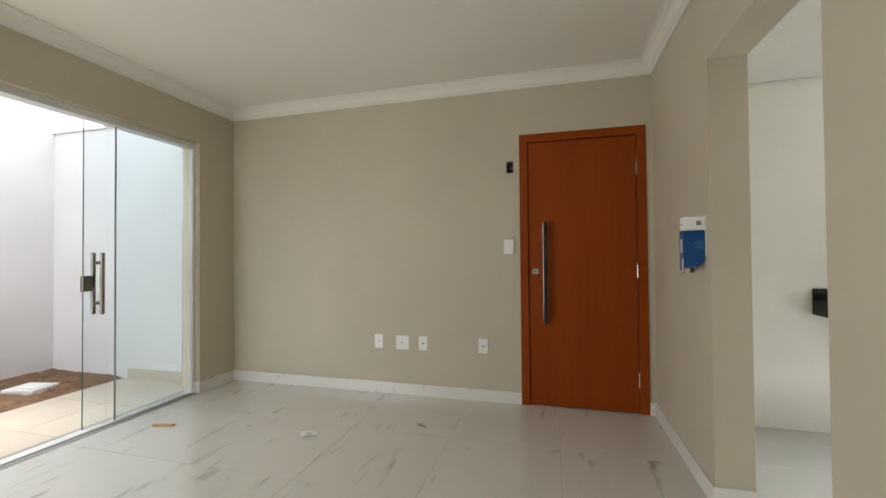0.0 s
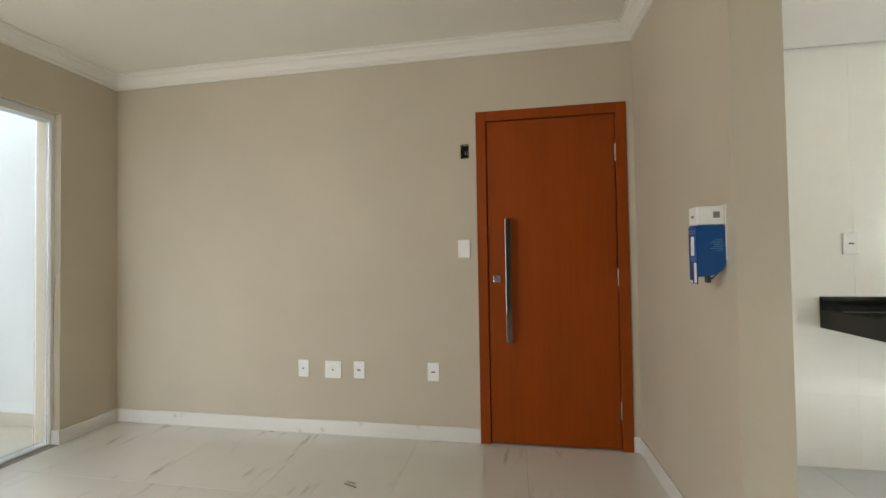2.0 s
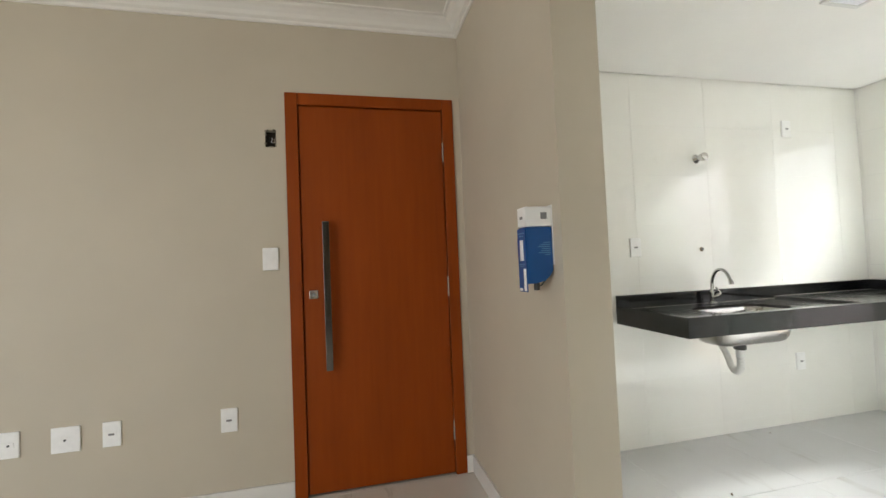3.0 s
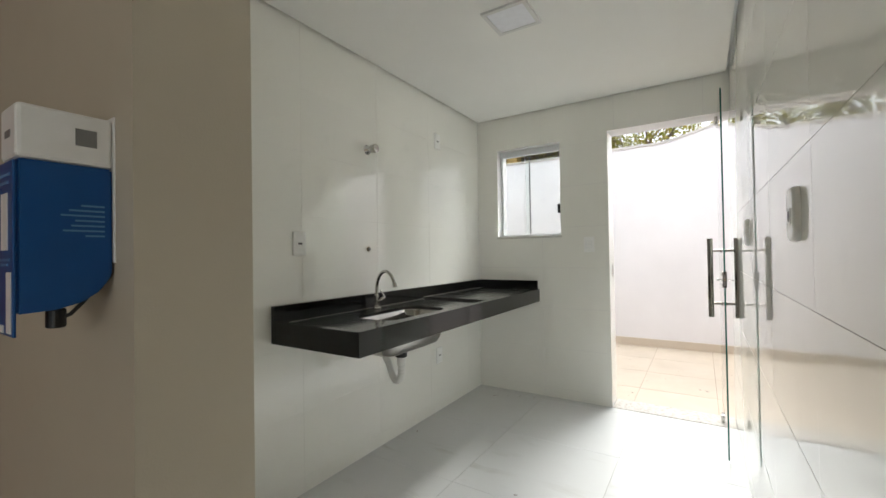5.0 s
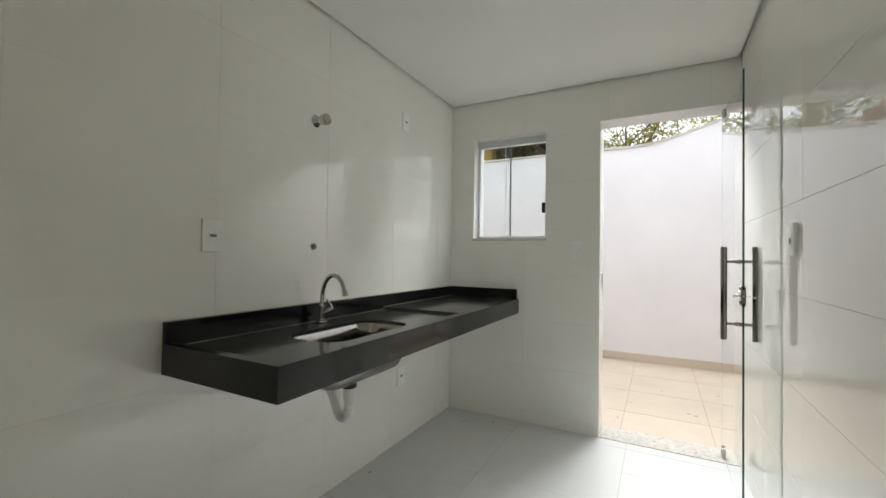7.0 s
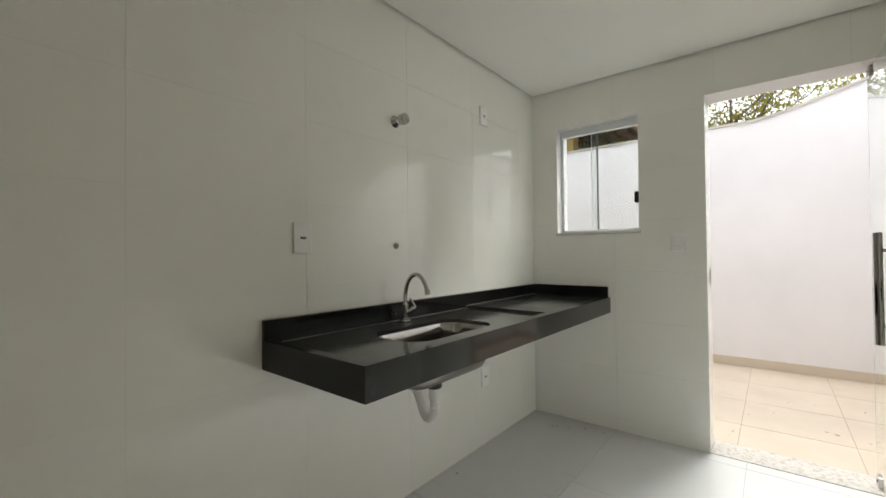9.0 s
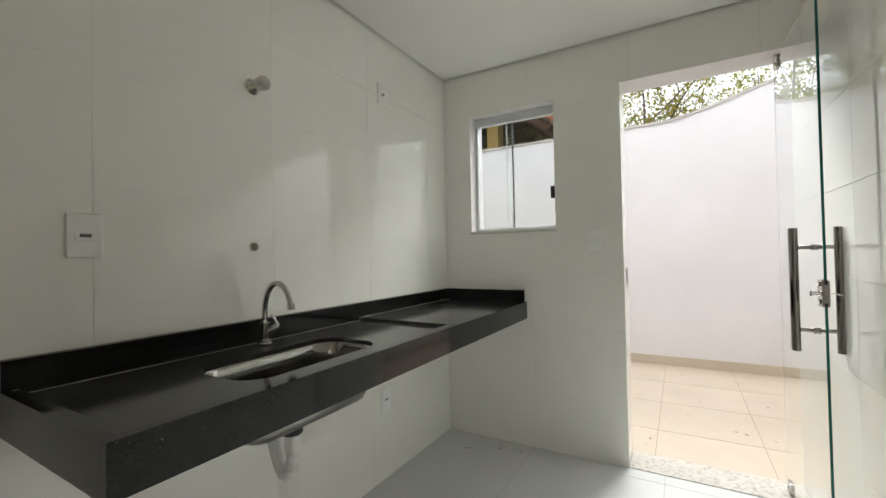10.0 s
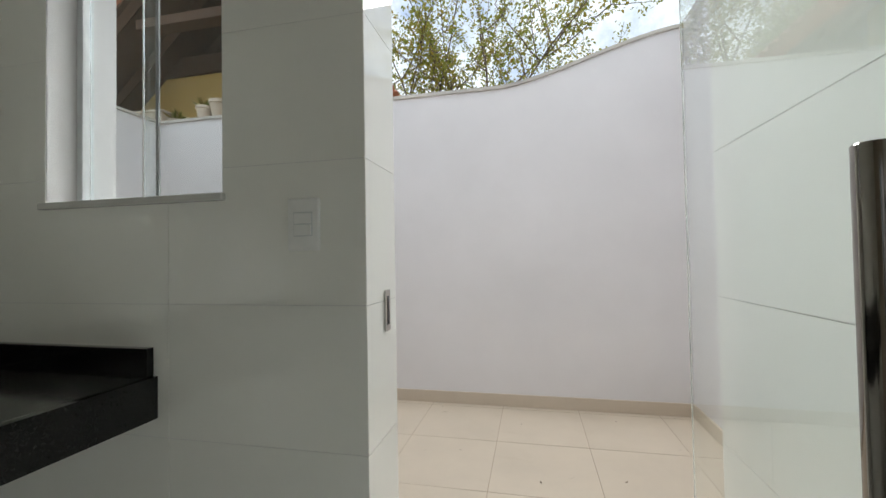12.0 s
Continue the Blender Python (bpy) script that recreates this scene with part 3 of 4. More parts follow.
def soap_dispenser():
    s = thing("soap_dispenser", pose(XR, 3.123, 1.075), "white and blue wall dispenser box beside the passage", "dispenser")
    part("top_cover", box(-0.096, -0.0025, -0.033, 0.033, 0.222, 0.288, 0.005), PLATE, s, "white plastic cover")
    part("back_plate", box(-0.0022, 0.0, -0.0345, 0.034, 0.095, 0.293, 0.0006), PLATE, s)
    b = bmesh.new()
    prof = [(-0.095, 0.221), (-0.003, 0.221), (-0.003, 0.078), (-0.016, 0.058), (-0.034, 0.045), (-0.060, 0.038), (-0.095, 0.036)]
    r0 = [b.verts.new((x, -0.032, z)) for x, z in prof]
    r1 = [b.verts.new((x, 0.032, z)) for x, z in prof]
    k = len(prof)
    for i in range(k):
        b.faces.new((r0[i], r0[(i + 1) % k], r1[(i + 1) % k], r1[i]))
    b.faces.new(r0[::-1])
    b.faces.new(r1)
    bmesh.ops.bevel(b, geom=list(b.edges), offset=0.0025, segments=2, affect="EDGES")
    body = part("body", b, BLUE, s, "blue printed body")
    card = part("front_label", box(-0.0985, -0.0952, -0.0315, 0.0315, 0.010, 0.218, 0.001), BLUE, s, "blue printed front card")
    part("label_stripe", box(-0.0998, -0.0986, -0.014, 0.012, 0.112, 0.180, 0.0003), PLATE, card)
    part("label_stripe", box(-0.0998, -0.0986, -0.028, -0.010, 0.014, 0.086, 0.0003), PLATE, card)
    part("label_patch", box(-0.0998, -0.0986, 0.004, 0.026, 0.013, 0.022, 0.0003), PLATE, card)
    for z, w in ((0.200, 0.050), (0.191, 0.036), (0.099, 0.046), (0.093, 0.030)):
        part("text_bar", box(-0.0995, -0.0986, -w / 2, w / 2, z, z + 0.0032), PALE_BLUE, card)
    part("ribbon", box(-0.0995, -0.0986, 0.014, 0.030, 0.125, 0.188, 0.0003), VIOLET, card, "violet printed ribbon")
    part("pictogram", box(-0.042, -0.020, -0.0338, -0.0331, 0.246, 0.268, 0.0003), GREY_PLASTIC, s)
    part("level_window", box(-0.0968, -0.0961, -0.012, 0.010, 0.248, 0.257, 0.0003), GREY_PLASTIC, s)
    for k in range(7):
        wdt = (0.024, 0.036, 0.044, 0.030, 0.034, 0.042, 0.020)[k]
        part("text_bar", box(-0.012 - wdt, -0.012, -0.0330, -0.0321, 0.168 - 0.0065 * k, 0.1702 - 0.0065 * k), PALE_BLUE, body)
    part("nozzle", lathe_bar((-0.056, -0.012, 0.014), (-0.056, -0.012, 0.038), 0.010), BLACK, s)
    part("hose", tube([(-0.056, -0.014, 0.024), (-0.044, -0.020, 0.030), (-0.032, -0.022, 0.044), (-0.026, -0.022, 0.052)], 0.0025, 8), BLACK, s, smooth=True)


soap_dispenser()


def tube_handle_pair(parent, x, y_glass, z0, z1, along="y", gap=0.062):
    """Two steel pull bars either side of a pane, joined by two stand-offs through it."""
    def at(a, z):
        return (x, y_glass + a, z) if along == "y" else (y_glass + a, x, z)
    for sgn in (1, -1):
        part("handle", lathe_bar(at(sgn * gap, z0), at(sgn * gap, z1), 0.0145, 0.0012, 24), HANDLE_STEEL, parent, "tubular polished steel pull handle", True)
        for z in (z0 + 0.078, z1 - 0.072):
            part("standoff", lathe_bar(at(sgn * 0.006, z), at(sgn * (gap - 0.012), z), 0.0075, 0.0008, 16), HANDLE_STEEL, parent, smooth=True)
            part("collar", lathe_bar(at(sgn * 0.0055, z), at(sgn * 0.014, z), 0.0125, 0.002, 16), HANDLE_STEEL, parent, smooth=True)


def sliding_door():
    d = tagged(thing("door_2", pose(0, 0, 0), "frameless clear glass sliding door, half open, onto the patio", "door"), kind="structure")
    part("top_rail", box(-2.44, -2.345, SLIDE[0], SLIDE[1], 2.150, 2.199, 0.002), ALU, d, "pale aluminium top rail")
    part("side_channel", box(-2.40, -2.352, SLIDE[1] - 0.020, SLIDE[1] - 0.0005, 0.004, 2.149, 0.0015), LAMP_FRAME, d)
    part("floor_track", box(-2.43, -2.355, 2.2, SLIDE[1] - 0.021, 0.0035, 0.010, 0.001), LAMP_FRAME, d)
    fixed = part("fixed_pane", box(-2.381, -2.373, 3.100, SLIDE[1] - 0.021, 0.0105, 2.149), BLUISH_GLASS, d)
    fixed.visible_shadow = False
    part("pane_edge", box(-2.3815, -2.3725, 3.0925, 3.0998, 0.0105, 2.149), GREY_PLASTIC, d, "dark seal on the glass edge")
    leaf = part("sliding_pane", box(-2.425, -2.417, 2.915, 3.69, 0.0105, 2.149), BLUISH_GLASS, d)
    leaf.visible_shadow = False
    part("pane_edge", box(-2.4252, -2.4168, 2.9125, 2.9148, 0.0105, 2.149), GLASS_EDGE, d)
    tube_handle_pair(leaf, 3.008, -2.421, 0.79, 1.225, "x", 0.045)
    part("lock", box(-2.434, -2.408, 2.905, 2.970, 0.955, 1.065, 0.003), DARK_CHROME, leaf, "dark steel lock case")


sliding_door()


def floor_debris():
    s = thing("wood_offcut", pose(-1.957, 3.12, 0.0, 0, 0, 14), "short raw wooden offcut lying on the marble floor", "offcut")
    part("body", box(-0.075, 0.075, -0.011, 0.011, 0.001, 0.015, 0.003), STICK_WOOD, s)
    rng = random.Random(3)
    c = thing("crumpled_wrap", pose(-0.87, 3.225, 0.001), "crumpled clear plastic wrap on the marble floor", "plastic wrap")
    b = bmesh.new()
    bmesh.ops.create_icosphere(b, subdivisions=3, radius=1.0)
    for v in b.verts:
        k = 0.75 + 0.55 * noise.noise(v.co * 2.3) + 0.22 * noise.noise(v.co * 7)
        v.co = Vector((v.co.x * 0.062 * k, v.co.y * 0.035 * k, max(0.0, (v.co.z * 0.6 + 0.5) * 0.032 * k)))
    part("film", b, PVC, c)
    t = thing("twig", pose(-0.19, 3.557, 0.004), "thin dark bent twig on the marble floor", "twig")
    part("stem", tube([(-0.035, 0.012, 0), (-0.01, 0.0, 0.002), (0.012, -0.004, 0), (0.038, -0.016, 0.001)], 0.0028, 8), BARK, t)
    part("stem", tube([(-0.03, 0.03, 0), (0.0, 0.026, 0.001), (0.02, 0.02, 0)], 0.002, 8), BARK, t)
    spots = [(-1.361, 3.26), (4.259, 3.88), (4.306, 3.784), (4.349, 3.695), (4.371, 3.58), (3.387, 4.032), (3.05, 3.2), (4.28, 3.86), (2.55, 3.55)]
    yard = [(5.82, 2.63), (6.84, 1.68), (6.80, 3.366), (6.33, 1.81), (5.35, 2.86), (5.30, 2.45), (5.28, 2.40), (5.9, 2.2), (4.95, 2.93), (4.86, 2.95), (6.1, 3.1), (5.5, 2.72), (6.55, 2.75), (6.7, 2.1)]
    for k, (x, y) in enumerate(spots + yard):
        z = 0.0012 if k < len(spots) else YZ + 0.0012
        o = thing("dry_leaf", pose(x, y, z, 0, 0, rng.uniform(0, 360)), "small curled brown dry leaf on the floor tiles", "dry leaf", "dry leaves on the floor")
        b = bmesh.new()
        L = rng.uniform(0.007, 0.014) if x < XO else rng.uniform(0.005, 0.012)
        rows = []
        for i in range(6):
            u = i / 5
            wd = 0.42 * L * math.sin(math.pi * (0.08 + 0.88 * u)) ** 0.8
            lift = 0.25 * L * (2 * u - 1) ** 2
            rows.append([b.verts.new((L * (u - 0.5) * 2, -wd, lift + wd * 0.5)), b.verts.new((L * (u - 0.5) * 2, 0, lift)), b.verts.new((L * (u - 0.5) * 2, wd, lift + wd * 0.5))])
        for r0, r1 in zip(rows, rows[1:]):
            for q in (0, 1):
                b.faces.new((r0[q], r0[q + 1], r1[q + 1], r1[q]))
        bmesh.ops.solidify(b, geom=list(b.faces), thickness=0.0006)
        part("blade", b, BARK, o)


floor_debris()


def patio_bed():
    b = bmesh.new()
    nx, ny = 26, 90
    grid = []
    for i in range(nx + 1):
        row = []
        for j in range(ny + 1):
            x, y = -4.5 + 1.012 * i / nx, -2.5 + 6.5 * j / ny
            h = 0.03 * noise.noise(Vector((x * 3, y * 3, 0))) + 0.02 * noise.noise(Vector((x * 11, y * 11, 2)))
            edge = min(1.0, (nx - i) / 5)
            row.append(b.verts.new((x, y, -0.03 + edge * (0.03 + h))))
        grid.append(row)
    for i in range(nx):
        for j in range(ny):
            b.faces.new((grid[i][j], grid[i + 1][j], grid[i + 1][j + 1], grid[i][j + 1]))
    tagged(make("soil_bed", b, SOIL, True), "bare brown soil bed with clods along the wall", "soil", "", "stuff")
    c = thing("inspection_cover", pose(-3.87, 3.45, 0.0, 0, 0, 12), "pale concrete inspection cover lying in the soil", "drain cover")
    part("slab", box(-0.15, 0.15, -0.12, 0.12, -0.02, 0.032, 0.006), PVC, c)
    part("rim", box(-0.11, 0.11, -0.085, 0.085, 0.0325, 0.040, 0.004), PVC, c)


patio_bed()


# ---- things: kitchen ----
CX0, CY0 = 2.362, 3.552          # counter's outer corner
WET, DRY, LOW = 0.861, 0.874, 0.772
SINK = (2.690, 3.210, 3.660, 3.932)


def counter():
    c = thing("sink_counter", pose(CX0, CY0, LOW), "wall-hung black granite sink counter with a low backsplash", "counter")

    def local(bm):
        bmesh.ops.translate(bm, verts=bm.verts, vec=Vector((-CX0, -CY0, -LOW)))
        return bm
    # wet tray with the rounded sink cut-out
    b = bmesh.new()
    x0, x1, y0, y1 = CX0 + 0.0203, 3.565, CY0 + 0.0203, YK - 0.001
    ys = YK - 0.0205
    outer = [b.verts.new((x, y, WET)) for x, y in ((x0, y0), (x1, y0), (x1, y1), (x0, y1))]
    inner = [b.verts.new((x, y, WET)) for x, y in rounded(*SINK, 0.085)]
    edges = [b.edges.new((l[i], l[(i + 1) % len(l)])) for l in (outer, inner) for i in range(len(l))]
    bmesh.ops.triangle_fill(b, edges=edges, use_beauty=True)
    ext = bmesh.ops.extrude_face_region(b, geom=list(b.faces))
    bmesh.ops.translate(b, verts=[v for v in ext["geom"] if isinstance(v, bmesh.types.BMVert)], vec=(0, 0, -0.014))
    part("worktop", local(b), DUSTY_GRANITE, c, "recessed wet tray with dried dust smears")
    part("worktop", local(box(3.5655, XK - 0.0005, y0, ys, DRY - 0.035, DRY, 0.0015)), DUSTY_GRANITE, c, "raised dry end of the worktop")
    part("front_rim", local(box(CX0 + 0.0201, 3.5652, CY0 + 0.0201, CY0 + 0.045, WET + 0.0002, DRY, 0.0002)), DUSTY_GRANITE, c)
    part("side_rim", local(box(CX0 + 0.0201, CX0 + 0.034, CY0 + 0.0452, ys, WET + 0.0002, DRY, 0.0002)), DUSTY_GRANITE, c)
    part("front_apron", local(box(CX0, XK - 0.0005, CY0, CY0 + 0.02, LOW, DRY, 0.0003)), GRANITE, c)
    part("side_apron", local(box(CX0, CX0 + 0.02, CY0 + 0.0201, y1, LOW, DRY - 0.0002, 0.0002)), GRANITE, c)
    part("backsplash", local(box(CX0 + 0.0005, XK - 0.0205, YK - 0.02, YK - 0.0005, DRY + 0.0001, 0.944, 0.0015)), GRANITE, c)
    part("upstand_foot", local(box(CX0 + 0.0345, 3.5652, YK - 0.0198, YK - 0.0008, WET + 0.0002, DRY)), GRANITE, c)
    part("sealant", local(tube([(CX0 + 0.036, YK - 0.0206, WET + 0.0006), (3.5645, YK - 0.0206, WET + 0.0004)], 0.0008, 6)), FLOOR_GROUT, c, "thin grey sealant bead")
    part("sealant", local(tube([(3.567, YK - 0.0206, DRY + 0.0006), (XK - 0.0215, YK - 0.0206, DRY + 0.0004)], 0.0008, 6)), FLOOR_GROUT, c, "thin grey sealant bead")
    part("sealant", local(tube([(CX0 + 0.001, YK - 0.001, 0.9445), (XK - 0.021, YK - 0.001, 0.9445)], 0.0010, 6)), FLOOR_GROUT, c, "thin grey sealant bead")
    part("backsplash", local(box(XK - 0.02, XK - 0.0005, CY0 + 0.012, YK - 0.0005, DRY + 0.0003, 0.944, 0.0015)), GRANITE, c)


counter()


def sink_bowl():
    s = thing("sink_bowl", pose(0, 0, 0), "stainless steel undermount sink bowl in the granite counter", "sink")
    x0, x1, y0, y1 = SINK

    def ring(inset, z, r):
        return [(x, y, z) for x, y in rounded(x0 + inset, x1 - inset, y0 + inset, y1 - inset, r)]
    top, BOWL = WET - 0.0145, 0.668
    curve = [(0.006, 0.05), (0.008, 0.30), (0.012, 0.55), (0.020, 0.76), (0.034, 0.90), (0.054, 0.97), (0.080, 1.0)]

    def shell(thick):
        low = BOWL - thick
        return [ring(d - thick, top - 0.004 + (low - top + 0.004) * f, max(0.022, 0.086 - d * 0.6)) for d, f in curve]
    b = loft([ring(-0.012, top, 0.095), ring(-0.001, top - 0.001, 0.086)] + shell(0.0))
    loft([ring(-0.012, top - 0.0025, 0.095), ring(-0.004, top - 0.004, 0.088)] + shell(0.003), b)
    part("bowl", b, POLISHED, s, smooth=True)
    cx, cy = 2.915, 3.782
    part("strainer", lathe_bar((cx, cy, BOWL + 0.0005), (cx, cy, BOWL + 0.0035), 0.040, 0.0015, 28), CHROME, s, smooth=True)
    for k in range(8):
        a = k * math.pi / 4
        part("drain_hole", lathe_bar((cx + 0.022 * math.cos(a), cy + 0.022 * math.sin(a), BOWL + 0.0036), (cx + 0.022 * math.cos(a), cy + 0.022 * math.sin(a), BOWL + 0.0040), 0.005, 0.0001, 10), BLACK, s)
    part("drain_nut", lathe_bar((cx, cy, 0.630), (cx, cy, BOWL - 0.0035), 0.032, 0.004, 24), BLACK, s, "black plastic drain nut", True)
    t = thing("drain_trap", pose(0, 0, 0), "white corrugated plastic drain trap running into the wall", "pipe")
    part("tailpiece", lathe_bar((cx, cy, 0.585), (cx, cy, 0.6295), 0.023, 0.002, 24), PVC, t, smooth=True)
    pts, rad = [], []
    path = [(cx, cy, 0.605), (cx, cy, 0.542), (cx, cy + 0.006, 0.517), (cx - 0.001, cy + 0.022, 0.499), (cx - 0.002, cy + 0.042, 0.500), (cx - 0.003, cy + 0.058, 0.520), (cx - 0.005, cy + 0.085, 0.592), (cx - 0.008, cy + 0.135, 0.660), (cx - 0.012, cy + 0.210, 0.702), (cx - 0.015, YK - 0.001, 0.722)]
    n = 0
    for a, c in zip(path, path[1:]):
        for i in range(10):
            pts.append(Vector(a).lerp(Vector(c), i / 10))
            rad.append(0.0185 + (0.0022 if n % 3 == 0 and n < 24 else -0.0004))
            n += 1
    part("hose", tube(pts, rad, 16), PVC, t, "ribbed white hose", True)
    part("wall_flange", lathe_bar((cx - 0.015, YK - 0.012, 0.722), (cx - 0.015, YK - 0.0003, 0.722), 0.032, 0.004, 24), PVC, t, smooth=True)


sink_bowl()


def faucet():
    fx, fy = 3.006, 4.030
    f = thing("faucet", pose(fx, fy, WET), "chrome swan-neck kitchen tap standing on the counter", "faucet")
    part("base", lathe_bar((0, 0, 0.0003), (0, 0, 0.010), 0.026, 0.003, 28), SATIN_CHROME, f, smooth=True)
    part("body", tube([(0, 0, 0.010), (0, 0, 0.016), (0, 0, 0.019), (0, 0, 0.072), (0, 0, 0.0725), (0, 0, 0.078), (0, 0, 0.0785), (0, 0, 0.088)], [0.016, 0.016, 0.013, 0.013, 0.0165, 0.0165, 0.012, 0.011], 24), SATIN_CHROME, f, smooth=True)
    pts = [(0, 0, 0.086), (0, 0, 0.105)]
    R, H = 0.065, 0.108
    for k in range(1, 19):
        a = math.pi * k / 20 * 0.94
        pts.append((R * (1 - math.cos(a)) * 0.06, -R * (1 - math.cos(a)), 0.111 + H * math.sin(a)))
    e = pts[-1]
    pts.append((e[0], e[1] - 0.004, e[2] - 0.010))
    part("spout", tube(pts, 0.0095, 20), SATIN_CHROME, f, smooth=True)
    t = pts[-1]
    part("aerator", tube([t, (t[0], t[1] - 0.004, t[2] - 0.010), (t[0], t[1] - 0.006, t[2] - 0.022)], [0.0125, 0.0135, 0.0135], 20), SATIN_CHROME, f, smooth=True)
    part("valve", tube([(0.004, -0.006, 0.040), (0.012, -0.016, 0.048), (0.026, -0.034, 0.062), (0.029, -0.037, 0.065)], [0.011, 0.012, 0.0125, 0.010], 20), SATIN_CHROME, f, smooth=True)
    part("lever", tube([(0.028, -0.037, 0.064), (0.022, -0.030, 0.082), (0.013, -0.021, 0.104), (0.010, -0.018, 0.108)], [0.0065, 0.006, 0.005, 0.004], 12), SATIN_CHROME, f, smooth=True)


faucet()

outlet(pose(2.521, YK, 1.238), "white plastic power outlet on the glossy wall tiles")
outlet(pose(3.790, YK, 2.032), "white plastic power outlet high on the glossy wall tiles")
outlet(pose(3.775, YK, 0.415), "white plastic outlet low on the tiles under the counter")
outlet(pose(3.425, YR, 1.248, 0, 0, 180), "white plastic outlet on the tiles behind the glass door", module="blank")
outlet(pose(2.350, YR, 1.248, 0, 0, 180), "white plastic outlet on the glossy side wall tiles", module="blank")
outlet(pose(XK, 3.150, 1.232, 0, 0, -90), "white plastic double light switch beside the yard door", module="switch", name="light_switch")


def stopcock():
    s = thing("stopcock", pose(3.020, YK, 1.808), "chrome shut-off valve projecting from the tiled wall", "valve")
    part("flange", tube([(0, -0.0003, 0), (0, -0.006, 0), (0, -0.020, 0), (0, -0.026, 0)], [0.030, 0.030, 0.020, 0.016], 28), CHROME, s, smooth=True)
    part("stem", lathe_bar((0, -0.025, 0), (0, -0.040, 0), 0.013, 0.001, 20), CHROME, s, smooth=True)
    part("knob", tube([(0, -0.038, 0), (0, -0.042, 0), (0, -0.070, 0), (0, -0.076, 0), (0, -0.078, 0)], [0.018, 0.024, 0.0265, 0.024, 0.012], 28), STEEL, s, smooth=True)


stopcock()


def water_point():
    s = thing("water_point", pose(3.020, YK, 1.212), "capped bronze water outlet set into the tiled wall", "pipe fitting")
    part("collar", lathe_bar((0, -0.007, 0), (0, -0.0003, 0), 0.015, 0.002, 20), BRASS, s, smooth=True)
    part("plug", lathe_bar((0, -0.014, 0), (0, -0.0072, 0), 0.009, 0.001, 12), GREY_PLASTIC, s, smooth=True)


water_point()


def ceiling_light():
    c = thing("ceiling_light", pose(3.085, 3.190, ZK), "square white ceiling panel lamp, switched off, in the kitchen", "ceiling lamp")
    part("frame", slab((-0.114, 0.114), (-0.114, 0.114), -0.012, -0.0003, [(-0.094, 0.094, -0.094, 0.094)], on_z), LAMP_FRAME, c)
    part("diffuser", box(-0.0938, 0.0938, -0.0938, 0.0938, -0.009, -0.0004, 0.001), DIFFUSER, c)


ceiling_light()


def yard_door():
    d = tagged(thing("door_3", pose(4.56, 2.31, 0), "frameless clear glass door standing open against the tiled wall", "door"), kind="structure")
    gx0, gx1, t = 3.937 - 4.56, 4.637 - 4.56, 0.004
    leaf = part("pane", box(gx0 + 0.002, gx1, -t, t, 0.012, 2.076), GLASS, d)
    leaf.visible_shadow = False
    for a, c in ((0.012, 0.9585), (1.0545, 2.076)):
        part("pane_edge", box(gx0 - 0.001, gx0 + 0.0018, -t, t, a, c), GLASS_EDGE, d, "green polished glass edge")
    tube_handle_pair(leaf, 4.038 - 4.56, 0.0, 0.785, 1.240, "y", 0.064)
    for side in (1, -1):
        ya, yb = sorted((side * 0.0042, side * 0.0105))
        part("lock_plate", box(gx0 - 0.004, gx0 + 0.052, ya, yb, 0.960, 1.053, 0.002), HANDLE_STEEL, leaf, "steel lock plate clamped on the glass")
    for z0, z1 in ((0.9605, 0.974), (1.039, 1.0525)):
        part("rubber_pad", box(gx0 - 0.0042, gx0 + 0.001, -0.0041, 0.0041, z0, z1), BLACK, leaf)
    part("lock_face", box(gx0 - 0.0065, gx0 - 0.0042, -0.0100, 0.0100, 0.9745, 1.0385, 0.0008), HANDLE_STEEL, leaf)
    part("bolt", lathe_bar((gx0 - 0.0085, 0, 1.0065), (gx0 - 0.0066, 0, 1.0065), 0.005, 0.0006, 12), BRASS, leaf, "dull bronze bolt")
    for z in (0.976, 1.037):
        part("screw", lathe_bar((gx0 + 0.024, 0.0107, z), (gx0 + 0.024, 0.016, z), 0.009, 0.001, 14), CHROME, leaf)
    part("thumb_turn", tube([(gx0 + 0.012, 0.0106, 1.006), (gx0 + 0.012, 0.030, 1.006), (gx0 + 0.012, 0.038, 1.006)], [0.007, 0.006, 0.010], 14), CHROME, leaf, smooth=True)
    part("key", box(gx0 + 0.008, gx0 + 0.016, -0.034, -0.0106, 1.0045, 1.0075, 0.001), STEEL, leaf)
    part("key_bow", box(gx0 + 0.001, gx0 + 0.023, -0.052, -0.0342, 0.9990, 1.0015 + 0.004, 0.002), STEEL, leaf)
    for z0, z1 in ((0.004, 0.060), (2.028, 2.084)):
        part("pivot", box(-0.028, 0.026, -0.014, 0.014, z0, z1, 0.004), STEEL, d, "small steel pivot fitting")
        part("pivot_screw", lathe_bar((0, 0.0142, (z0 + z1) / 2), (0, 0.018, (z0 + z1) / 2), 0.008, 0.001, 12), CHROME, d)
    part("strike_plate", box(4.572 - 4.56, 4.604 - 4.56, DOOR[1] - 2.31 - 0.006, DOOR[1] - 2.31 - 0.0012, 0.975, 1.075, 0.001), STEEL, d, "steel strike plate in the jamb")
    part("strike_slot", box(4.582 - 4.56, 4.594 - 4.56, DOOR[1] - 2.31 - 0.0068, DOOR[1] - 2.31 - 0.0062, 0.990, 1.060), BLACK, d)


yard_door()


